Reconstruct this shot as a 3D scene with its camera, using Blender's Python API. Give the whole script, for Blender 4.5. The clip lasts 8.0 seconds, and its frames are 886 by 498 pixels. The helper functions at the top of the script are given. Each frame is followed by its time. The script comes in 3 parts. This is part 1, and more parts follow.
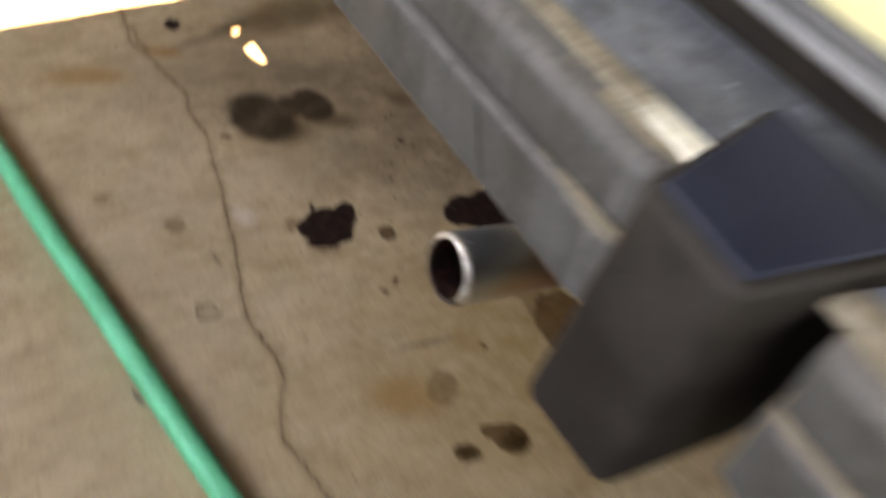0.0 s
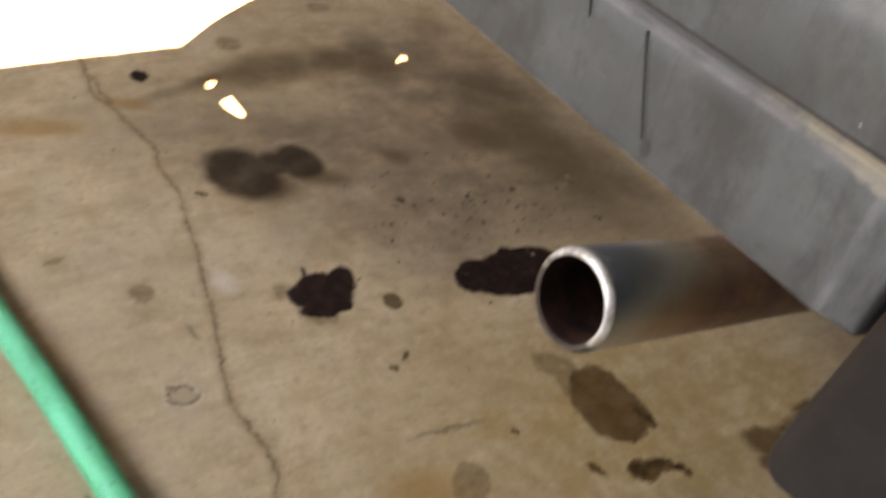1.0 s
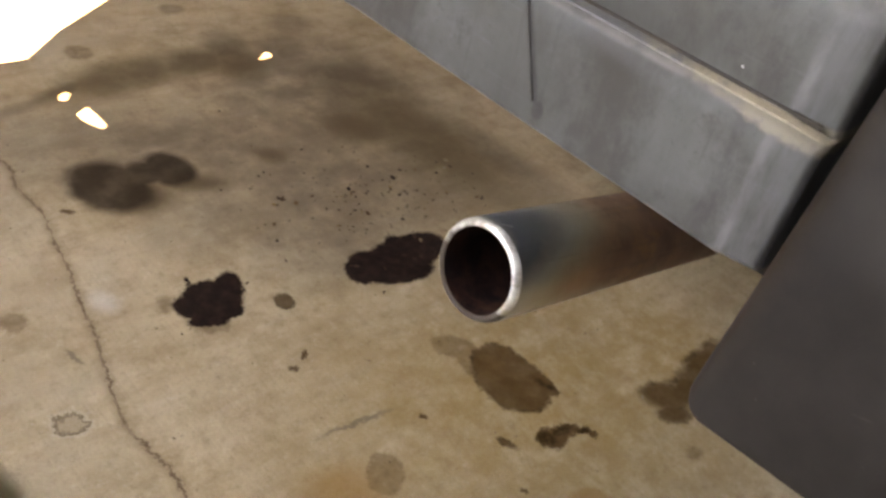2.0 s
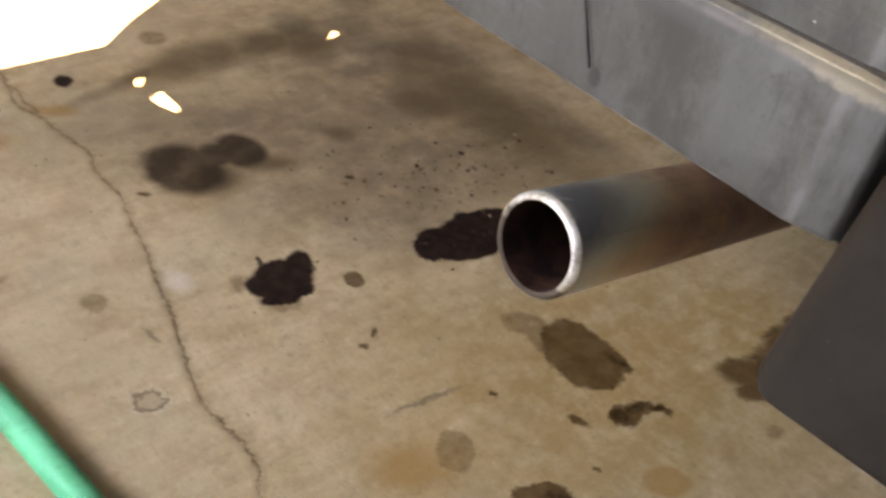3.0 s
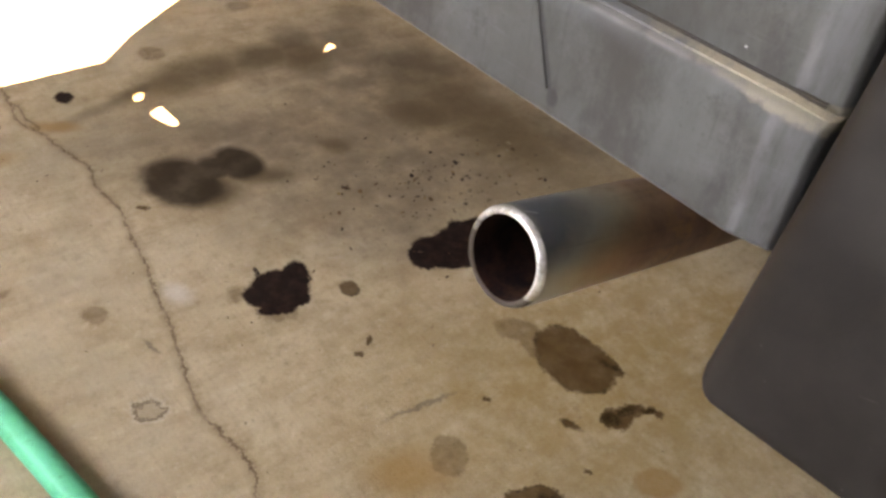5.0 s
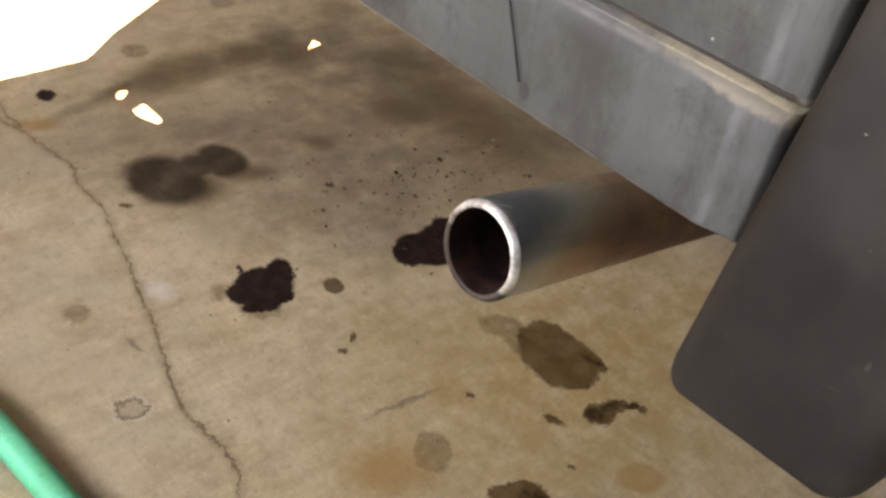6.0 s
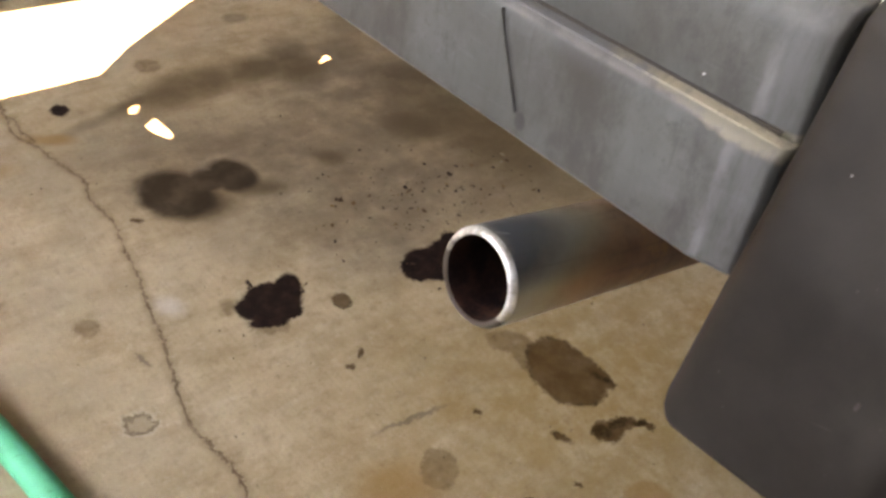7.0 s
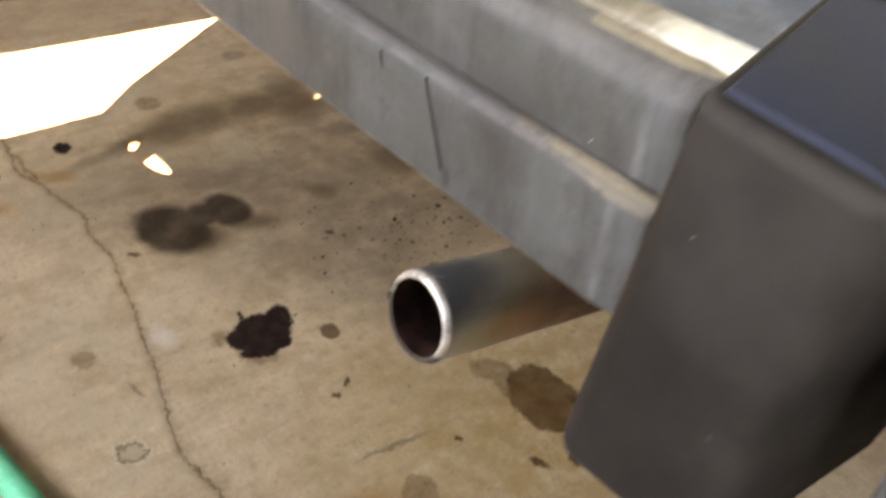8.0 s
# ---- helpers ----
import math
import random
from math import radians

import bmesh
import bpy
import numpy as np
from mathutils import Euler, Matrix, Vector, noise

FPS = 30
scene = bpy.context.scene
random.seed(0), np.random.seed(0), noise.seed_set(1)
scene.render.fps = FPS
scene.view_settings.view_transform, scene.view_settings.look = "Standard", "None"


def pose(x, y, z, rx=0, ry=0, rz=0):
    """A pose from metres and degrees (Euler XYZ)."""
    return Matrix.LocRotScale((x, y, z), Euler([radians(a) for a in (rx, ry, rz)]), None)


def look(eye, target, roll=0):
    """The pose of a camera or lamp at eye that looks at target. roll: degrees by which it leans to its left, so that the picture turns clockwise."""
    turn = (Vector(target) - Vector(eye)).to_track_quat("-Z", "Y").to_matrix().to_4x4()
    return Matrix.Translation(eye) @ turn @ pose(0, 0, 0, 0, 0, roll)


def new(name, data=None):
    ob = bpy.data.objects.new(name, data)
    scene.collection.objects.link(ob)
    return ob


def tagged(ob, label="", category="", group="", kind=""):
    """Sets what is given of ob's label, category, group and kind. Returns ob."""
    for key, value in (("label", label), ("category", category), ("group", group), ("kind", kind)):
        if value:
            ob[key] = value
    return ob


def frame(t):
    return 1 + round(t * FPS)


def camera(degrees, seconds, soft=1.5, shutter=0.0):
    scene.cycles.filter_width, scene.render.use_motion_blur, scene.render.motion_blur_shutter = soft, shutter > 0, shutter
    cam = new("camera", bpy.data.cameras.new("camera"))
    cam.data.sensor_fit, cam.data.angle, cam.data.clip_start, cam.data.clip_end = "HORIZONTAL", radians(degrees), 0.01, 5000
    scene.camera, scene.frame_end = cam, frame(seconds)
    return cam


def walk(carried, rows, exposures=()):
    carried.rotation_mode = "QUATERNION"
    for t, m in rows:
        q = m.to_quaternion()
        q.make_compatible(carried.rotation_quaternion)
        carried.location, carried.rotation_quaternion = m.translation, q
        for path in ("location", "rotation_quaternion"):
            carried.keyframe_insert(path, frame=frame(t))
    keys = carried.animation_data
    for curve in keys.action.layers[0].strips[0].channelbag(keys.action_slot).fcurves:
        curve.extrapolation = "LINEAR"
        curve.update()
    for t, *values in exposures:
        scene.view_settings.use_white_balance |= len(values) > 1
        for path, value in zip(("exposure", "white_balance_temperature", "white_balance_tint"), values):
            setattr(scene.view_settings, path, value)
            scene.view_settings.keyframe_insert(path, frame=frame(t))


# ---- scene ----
cam = camera(55.16, 8.0, soft=2.9, shutter=0.9)
# t, x, y, z, pitch, roll, yaw
PATH = [
    (0, -0.2624, -0.2997, 0.8902, -45.39, 13.99, -40.00),
    (0.1, -0.2591, -0.2743, 0.8475, -43.83, 12.18, -39.09),
    (0.2, -0.2648, -0.2543, 0.8116, -43.01, 11.57, -38.12),
    (0.3, -0.2748, -0.2341, 0.7840, -41.73, 12.84, -38.66),
    (0.4, -0.2695, -0.2201, 0.7557, -40.71, 13.77, -39.81),
    (0.5, -0.2678, -0.2100, 0.7422, -41.58, 13.97, -41.57),
    (0.7, -0.2632, -0.2004, 0.7238, -42.52, 14.40, -42.05),
    (0.9, -0.2608, -0.1922, 0.7296, -39.54, 13.81, -41.64),
    (1, -0.2600, -0.1890, 0.7275, -38.20, 14.80, -42.08),
    (1.2, -0.2593, -0.1870, 0.7289, -37.55, 14.29, -43.30),
    (1.5, -0.2604, -0.1830, 0.7179, -37.66, 14.83, -46.92),
    (1.7, -0.2659, -0.1838, 0.7178, -36.29, 15.89, -50.92),
    (2.8, -0.2573, -0.1831, 0.7100, -37.65, 12.92, -51.28),
    (3, -0.2531, -0.1842, 0.7112, -39.20, 10.43, -46.10),
    (3.5, -0.2481, -0.1966, 0.7243, -38.98, 8.65, -45.16),
    (4, -0.2512, -0.1981, 0.7274, -38.74, 8.60, -45.18),
    (5.5, -0.2493, -0.2063, 0.7276, -38.91, 9.64, -45.84),
    (6, -0.2465, -0.2086, 0.7273, -38.86, 9.59, -46.46),
    (6.5, -0.2428, -0.2076, 0.7307, -38.75, 9.45, -45.86),
    (7, -0.2388, -0.2096, 0.7359, -38.43, 8.83, -45.14),
    (7.5, -0.2344, -0.2269, 0.7445, -37.47, 8.94, -44.76),
    (7.8, -0.2325, -0.2385, 0.7560, -37.22, 8.15, -44.00),
    (8, -0.2286, -0.2477, 0.7703, -36.95, 7.58, -43.87),
]
UP = 1.36
EXPOSURES = [(t, stops + UP, 11500, 30) for t, stops in ((0.0, 3.82), (0.5, 4.04), (1.0, 4.16), (1.7, 4.3), (3.0, 4.38), (8.0, 4.38))]
walk(cam, [(t, pose(x, y, z, 90 + pitch, 0, yaw) @ pose(0, 0, 0, 0, 0, roll)) for t, x, y, z, pitch, roll, yaw in PATH], EXPOSURES)

# ---- light: open sky through openings of added walls, the sun through a gap of the added, unseen roof ----
SUN = Vector((0.06, 0.615, 0.785)).normalized()
world = bpy.data.worlds.new("sky")
scene.world = world
world.use_nodes = True
wn = world.node_tree
sky = wn.nodes.new("ShaderNodeTexSky")
sky.sky_type, sky.sun_disc = "NISHITA", False
sky.sun_elevation = math.asin(SUN.z)
sky.dust_density, sky.ozone_density = 0.3, 1.0
sky.sun_rotation = math.atan2(SUN.x, SUN.y)
wn.nodes["Background"].inputs["Strength"].default_value = 0.15
wn.links.new(sky.outputs[0], wn.nodes["Background"].inputs["Color"])
sun = new("sun", bpy.data.lights.new("sun", "SUN"))
sun.data.energy, sun.data.angle, sun.data.color = 2.5, radians(0.09), (1.0, 0.985, 0.97)
sun.matrix_world = look((0, 0, 6), Vector((0, 0, 6)) - SUN)


# ---- node helpers ----
class Mat:
    """A node material with short helpers."""

    def __init__(self, name, rough=0.6, metal=0.0):
        self.m = bpy.data.materials.new(name)
        self.m.use_nodes = True
        self.t = self.m.node_tree
        self.b = self.t.nodes["Principled BSDF"]
        self.b.inputs["Roughness"].default_value = rough
        self.b.inputs["Metallic"].default_value = metal
        self.pos = self.t.nodes.new("ShaderNodeNewGeometry").outputs["Position"]

    def node(self, kind, **sets):
        n = self.t.nodes.new(kind)
        for k, v in sets.items():
            setattr(n, k, v)
        return n

    def put(self, socket, v):
        if isinstance(v, bpy.types.NodeSocket):
            self.t.links.new(v, socket)
        else:
            socket.default_value = v

    def obj(self):
        return self.node("ShaderNodeTexCoord").outputs["Object"]

    def math(self, op, a, b=0.0, clamp=False):
        n = self.node("ShaderNodeMath", operation=op, use_clamp=clamp)
        self.put(n.inputs[0], a)
        self.put(n.inputs[1], b)
        return n.outputs[0]

    def vmath(self, op, a, b=(0, 0, 0)):
        n = self.node("ShaderNodeVectorMath", operation=op)
        self.put(n.inputs[0], a)
        self.put(n.inputs[1], b)
        return n.outputs["Value" if op in ("LENGTH", "DISTANCE", "DOT_PRODUCT") else "Vector"]

    def noise(self, vec, scale, detail=3.0, rough=0.55, out="Fac"):
        n = self.node("ShaderNodeTexNoise")
        self.put(n.inputs["Vector"], vec)
        n.inputs["Scale"].default_value = scale
        n.inputs["Detail"].default_value = detail
        n.inputs["Roughness"].default_value = rough
        return n.outputs[out]

    def voronoi(self, vec, scale, out="Distance"):
        n = self.node("ShaderNodeTexVoronoi")
        self.put(n.inputs["Vector"], vec)
        n.inputs["Scale"].default_value = scale
        return n.outputs[out]

    def ramp(self, v, a, b, lo=0.0, hi=1.0, smooth=True):
        n = self.node("ShaderNodeMapRange", interpolation_type="SMOOTHSTEP" if smooth else "LINEAR")
        self.put(n.inputs["Value"], v)
        for k, x in (("From Min", a), ("From Max", b), ("To Min", lo), ("To Max", hi)):
            n.inputs[k].default_value = x
        return n.outputs["Result"]

    def mix(self, fac, a, b, mode="MIX"):
        n = self.node("ShaderNodeMix", data_type="RGBA", blend_type=mode)
        self.put(n.inputs[0], fac)
        for s, v in ((n.inputs[6], a), (n.inputs[7], b)):
            self.put(s, (*v, 1.0) if isinstance(v, tuple) else v)
        return n.outputs[2]

    def colors(self, v, stops):
        n = self.node("ShaderNodeValToRGB")
        self.put(n.inputs[0], v)
        while len(n.color_ramp.elements) < len(stops):
            n.color_ramp.elements.new(0.5)
        for e, (p, c) in zip(n.color_ramp.elements, stops):
            e.position, e.color = p, (*c, 1.0)
        return n.outputs[0]

    def stretched(self, vec, s, rot=0.0):
        n = self.node("ShaderNodeMapping")
        self.put(n.inputs["Vector"], vec)
        n.inputs["Scale"].default_value = s
        n.inputs["Rotation"].default_value = (0, 0, rot)
        return n.outputs[0]

    def bump(self, h, strength, dist, base=None):
        n = self.node("ShaderNodeBump")
        n.inputs["Strength"].default_value = strength
        n.inputs["Distance"].default_value = dist
        self.put(n.inputs["Height"], h)
        if base is not None:
            self.put(n.inputs["Normal"], base)
        return n.outputs[0]

    def done(self, color=None, rough=None, normal=None):
        if color is not None:
            self.put(self.b.inputs["Base Color"], (*color, 1.0) if isinstance(color, tuple) else color)
        if rough is not None:
            self.put(self.b.inputs["Roughness"], rough)
        if normal is not None:
            self.put(self.b.inputs["Normal"], normal)
        return self.m


# ---- concrete slab with its stains, painted shade and crack ----
# x, y, half length, half width, degrees, softness of the edge
OIL_BLACK = [(0.157, 0.471, 0.037, 0.030, 158, 0.10), (0.193, 0.484, 0.033, 0.018, 60, 0.12), (0.140, 0.478, 0.023, 0.021, 117, 0.12), (0.163, 0.455, 0.030, 0.015, 157, 0.10), (0.157, 0.518, 0.011, 0.003, 75, 0.3), (0.158, 0.487, 0.024, 0.023, 109, 0.10), (0.174, 0.491, 0.022, 0.020, 130, 0.12), (0.170, 0.474, 0.033, 0.030, 142, 0.10), (0.154, 0.452, 0.0269, 0.0131, 156, 0.15),
             (0.432, 0.428, 0.082, 0.037, 5, 0.08), (0.371, 0.434, 0.036, 0.027, 38, 0.10), (0.405, 0.406, 0.054, 0.025, 163, 0.10), (0.113, 1.032, 0.019, 0.014, 76, 0.20), (0.143, 0.447, 0.0248, 0.0111, 155, 0.2), (0.442, 0.437, 0.0349, 0.0237, 84, 0.1)]
OIL_SOFT = [(0.167, 0.740, 0.0660, 0.0520, 106, 0.22), (0.257, 0.744, 0.0435, 0.0335, 92, 0.22), (0.218, 0.750, 0.036, 0.030, 0, 0.3)]
OIL_BROWN = [(0.394, 0.188, 0.0550, 0.0400, 71, 0.10), (0.403, 0.166, 0.0400, 0.0339, 51, 0.10), (0.429, 0.146, 0.0142, 0.0085, 77, 0.14), (0.410, 0.213, 0.0265, 0.0200, 2, 0.12), (0.372, 0.091, 0.019, 0.016, 166, 0.15), (0.394, 0.089, 0.019, 0.009, 168, 0.2),
             (0.411, 0.079, 0.011, 0.006, 152, 0.3), (0.418, 0.068, 0.006, 0.005, 163, 0.3), (0.222, 0.062, 0.024, 0.020, 135, 0.12), (0.205, 0.080, 0.016, 0.009, 146, 0.2), (0.160, 0.068, 0.017, 0.012, 155, 0.14)]
THICK = [(0.366, 0.094, 0.012, 0.010, 160, 0.45), (0.390, 0.092, 0.016, 0.006, 165, 0.45), (0.411, 0.079, 0.009, 0.004, 152, 0.5), (0.226, 0.058, 0.017, 0.015, 140, 0.5), (0.160, 0.068, 0.012, 0.008, 155, 0.5), (0.428, 0.150, 0.004, 0.016, 20, 0.95)]
DRIPS = [(0.240, 0.432, 0.014, 0.012, 88, 0.2), (0.207, 0.344, 0.008, 0.004, 47, 0.3), (0.184, 0.333, 0.005, 0.004, 0, 0.4), (0.320, 0.115, 0.012, 0.0045, 108, 0.4), (0.265, 0.196, 0.005, 0.003, 120, 0.5), (0.288, 0.062, 0.004, 0.003, 120, 0.5), (0.095, 0.711, 0.008, 0.005, 140, 0.5),
         (0.553, 0.052, 0.036, 0.022, 150, 0.35), (0.533, 0.030, 0.022, 0.014, 150, 0.35), (0.645, 0.060, 0.060, 0.016, 8, 0.5), (0.590, 0.040, 0.035, 0.022, 0, 0.4)]
DAMP = [(0.505, -0.020, 0.012, 0.008, 0, 0.5), (0.140, 0.440, 0.023, 0.015, 145, 0.2), (0.115, 0.495, 0.015, 0.011, 70, 0.5), (0.375, 0.256, 0.0309, 0.0198, 126, 0.18), (0.372, 0.228, 0.0200, 0.0150, 66, 0.18), (0.362, 0.267, 0.015, 0.011, 21, 0.25), (0.179, 0.162, 0.026, 0.021, 48, 0.12),
        (-0.039, 0.547, 0.017, 0.014, 90, 0.25), (-0.112, 0.636, 0.012, 0.005, 25, 0.7), (0.293, 1.111, 0.025, 0.022, 63, 0.3)]
SMEAR = [(0.324, 1.013, 0.1074, 0.050, 10, 0.55), (0.456, 1.018, 0.0774, 0.044, 6, 0.6), (0.528, 1.001, 0.060, 0.050, 86, 0.7), (0.220, 1.001, 0.055, 0.0197, 26, 0.8), (0.600, 0.726, 0.0605, 0.0492, 120, 0.7), (0.196, 0.693, 0.040, 0.032, 7, 0.6),
         (0.68, 0.64, 0.08, 0.22, 0, 0.8), (0.275, 0.695, 0.040, 0.020, 160, 0.8), (0.410, 0.715, 0.021, 0.017, 160, 0.9), (0.25, 1.70, 0.30, 0.03, 168, 0.6)]
FAINT = [(0.634, 1.023, 0.054, 0.040, 63, 0.6), (0.70, 0.88, 0.10, 0.05, 150, 0.7), (0.136, 0.974, 0.070, 0.0126, 20, 0.8), (0.525, 1.222, 0.025, 0.0225, 14, 0.4), (0.71, 1.103, 0.045, 0.038, 25, 0.6), (0.545, 1.068, 0.045, 0.040, 92, 0.6)]
# oily dirt together with the vehicle's shade, painted as broad dark patches
GRIME_SHADE = [(0.45, 0.62, 0.25, 0.15, 160, 0.8), (0.32, 0.79, 0.26, 0.13, 160, 0.9), (0.60, 0.82, 0.24, 0.26, 165, 0.75), (0.42, 0.70, 0.20, 0.10, 155, 0.9), (0.36, 0.52, 0.10, 0.08, 150, 0.8), (0.766, 0.561, 0.132, 0.042, 88, 0.8)]
TINGE = [(0.42, 0.14, 0.26, 0.20, 170, 0.8), (0.28, 0.20, 0.10, 0.05, 150, 0.8), (0.62, 0.10, 0.10, 0.12, 0, 0.6)]
BLOOM = [(-0.10, 0.46, 0.34, 0.13, 78, 0.7), (0.07, 0.92, 0.12, 0.09, 20, 0.8), (0.32, 1.16, 0.22, 0.06, 30, 0.8), (0.16, 0.60, 0.12, 0.05, 20, 0.8), (-0.02, 1.75, 0.9, 0.25, 170, 0.6)]
RUST = [(0.070, 0.958, 0.034, 0.015, 149, 0.6), (-0.062, 0.920, 0.055, 0.022, 165, 0.6), (0.130, 0.170, 0.042, 0.028, 155, 0.6), (0.342, 0.008, 0.025, 0.019, 148, 0.22)]


def concrete():
    k = Mat("stained_concrete", 0.8)
    p = k.pos
    ragged = k.vmath("SUBTRACT", k.noise(p, 75, 6, 0.72, "Color"), (0.5, 0.5, 0.5))
    ragged = k.vmath("MULTIPLY", ragged, (0.016, 0.016, 0.0))
    frayed = k.vmath("SUBTRACT", k.noise(p, 260, 4, 0.7, "Color"), (0.5, 0.5, 0.5))
    ragged = k.vmath("ADD", ragged, k.vmath("MULTIPLY", frayed, (0.011, 0.011, 0.0)))
    loose = k.vmath("SUBTRACT", k.noise(p, 26, 3, 0.5, "Color"), (0.5, 0.5, 0.5))
    loose = k.vmath("MULTIPLY", loose, (0.014, 0.014, 0.0))
    p_ragged = k.vmath("ADD", p, ragged)
    p_loose = k.vmath("ADD", p, loose)

    def stain(vec, x, y, a, b, deg, soft):
        """Distance from a turned ellipse's middle, 1 at its edge, and the soft mask."""
        co, si = math.cos(radians(deg)), math.sin(radians(deg))
        u = k.math("SUBTRACT", k.vmath("DOT_PRODUCT", vec, (co / a, si / a, 0)), (x * co + y * si) / a)
        v = k.math("SUBTRACT", k.vmath("DOT_PRODUCT", vec, (-si / b, co / b, 0)), (y * co - x * si) / b)
        d = k.math("SQRT", k.math("ADD", k.math("MULTIPLY", u, u), k.math("MULTIPLY", v, v)))
        return d, k.ramp(d, 1 - soft, 1 + soft, 1.0, 0.0)

    def union(vec, rows):
        out = None
        for r in rows:
            s = stain(vec, *r)[1]
            out = s if out is None else k.math("MAXIMUM", out, s)
        return out

    # bare slab: cement paste, cloudy dirt, trowel streaks, sand grain
    big = k.noise(p, 2.3, 4, 0.6)
    mid = k.noise(p, 13, 5, 0.62)
    streak = k.noise(k.stretched(p, (9, 46, 1), radians(14)), 1.0, 4, 0.6)
    grain = k.noise(p, 340, 3, 0.7)
    broom = k.noise(k.stretched(p, (420, 16, 1), radians(-24)), 1.0, 2, 0.5)
    c = k.mix(k.ramp(big, 0.35, 0.68), (0.468, 0.335, 0.180), (0.554, 0.412, 0.241))
    c = k.mix(k.ramp(mid, 0.42, 0.72, 0.0, 0.62), c, (0.335, 0.215, 0.103))
    c = k.mix(k.ramp(streak, 0.50, 0.75, 0.0, 0.40), c, (0.319, 0.215, 0.113))
    c = k.mix(k.ramp(streak, 0.48, 0.25, 0.0, 0.38), c, (0.606, 0.470, 0.309))
    c = k.mix(k.ramp(grain, 0.52, 0.78, 0.0, 0.38), c, (0.228, 0.155, 0.083))
    c = k.mix(k.ramp(grain, 0.46, 0.22, 0.0, 0.32), c, (0.680, 0.545, 0.377))
    patch = k.noise(p, 48, 5, 0.7)
    c = k.mix(k.ramp(patch, 0.52, 0.70, 0.0, 0.42), c, (0.250, 0.160, 0.078))
    c = k.mix(k.ramp(patch, 0.44, 0.28, 0.0, 0.36), c, (0.680, 0.535, 0.355))
    sand = k.noise(p, 150, 4, 0.75)
    c = k.mix(k.ramp(sand, 0.53, 0.72, 0.0, 0.48), c, (0.239, 0.160, 0.084))
    c = k.mix(k.ramp(sand, 0.44, 0.26, 0.0, 0.42), c, (0.695, 0.590, 0.414))
    dirt = k.math("MULTIPLY", k.ramp(k.noise(p, 5.5, 5, 0.65), 0.50, 0.68), k.ramp(patch, 0.36, 0.60))
    c = k.mix(k.math("MULTIPLY", dirt, 0.40), c, (0.287, 0.180, 0.079))
    pits = k.ramp(k.voronoi(p_ragged, 62), 0.075, 0.03)
    pits = k.math("MULTIPLY", pits, k.ramp(k.noise(p, 19, 2), 0.44, 0.58))
    chips = k.math("MULTIPLY", k.ramp(k.voronoi(k.vmath("ADD", p_ragged, (3.1, 1.7, 0.0)), 95), 0.10, 0.05), k.ramp(k.noise(p, 9, 3), 0.48, 0.60))
    c = k.mix(k.math("MULTIPLY", chips, 0.55), c, (0.62, 0.52, 0.37))
    c = k.mix(k.ramp(broom, 0.52, 0.72, 0.0, 0.22), c, (0.266, 0.185, 0.101))
    # stains, and shade by the vehicle
    bloom = k.math("MULTIPLY", union(p_loose, BLOOM), k.ramp(k.noise(p, 11, 5, 0.65), 0.34, 0.66, 0.1, 0.50))
    c = k.mix(bloom, c, (0.420, 0.330, 0.210))
    # broad brown darkening: part oil dirt, part shade put into the colour
    grime_shade = k.math("MULTIPLY", union(p_loose, GRIME_SHADE), k.ramp(mid, 0.25, 0.6, 0.5, 1.0))
    c = k.mix(k.math("MULTIPLY", grime_shade, 0.74), c, (0.142, 0.100, 0.064))
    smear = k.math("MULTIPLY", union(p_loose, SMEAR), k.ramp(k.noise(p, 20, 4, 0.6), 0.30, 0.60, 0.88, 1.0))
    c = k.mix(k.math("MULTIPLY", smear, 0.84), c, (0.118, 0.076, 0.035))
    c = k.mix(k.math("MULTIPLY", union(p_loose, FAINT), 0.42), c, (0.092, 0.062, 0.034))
    tinge = k.math("MULTIPLY", union(p_loose, TINGE), k.ramp(k.noise(p, 30, 5, 0.7), 0.34, 0.62, 0.20, 1.0))
    c = k.mix(k.math("MULTIPLY", tinge, 0.74), c, (0.330, 0.196, 0.062))
    c = k.mix(k.math("MULTIPLY", union(p_loose, RUST), 0.66), c, (0.325, 0.165, 0.045))
    damp = union(k.vmath("ADD", p_ragged, k.vmath("MULTIPLY", loose, (0.9, 0.9, 0.0))), DAMP)
    c = k.mix(k.math("MULTIPLY", damp, k.ramp(k.noise(p, 70, 4, 0.65), 0.32, 0.66, 0.74, 0.46)), c, (0.168, 0.098, 0.040))
    brown = union(p_ragged, OIL_BROWN + DRIPS)
    c = k.mix(k.math("MULTIPLY", brown, k.ramp(k.noise(p, 32, 5, 0.65), 0.3, 0.7, 0.96, 0.80)), c, (0.094, 0.045, 0.013))
    rim = k.math("MULTIPLY", k.math("MULTIPLY", brown, k.math("SUBTRACT", 1.0, brown)), 4.0)
    c = k.mix(k.math("MULTIPLY", rim, k.ramp(k.noise(p, 30, 3), 0.40, 0.62, 0.1, 0.75)), c, (0.040, 0.022, 0.008))
    thick = k.math("MULTIPLY", union(p_ragged, THICK), k.ramp(k.noise(p, 85, 4, 0.7), 0.36, 0.58, 0.35, 0.9))
    c = k.mix(thick, c, (0.030, 0.015, 0.004))
    soft = union(p_loose, OIL_SOFT)
    c = k.mix(k.math("MULTIPLY", soft, k.ramp(k.noise(p, 17, 4, 0.6), 0.40, 0.65, 0.97, 0.86)), c, (0.042, 0.026, 0.014))
    black = union(p_ragged, OIL_BLACK)
    tar = k.mix(k.ramp(k.noise(p, 60, 5, 0.7), 0.40, 0.66), (0.0125, 0.0062, 0.0048), (0.026, 0.0125, 0.0088))
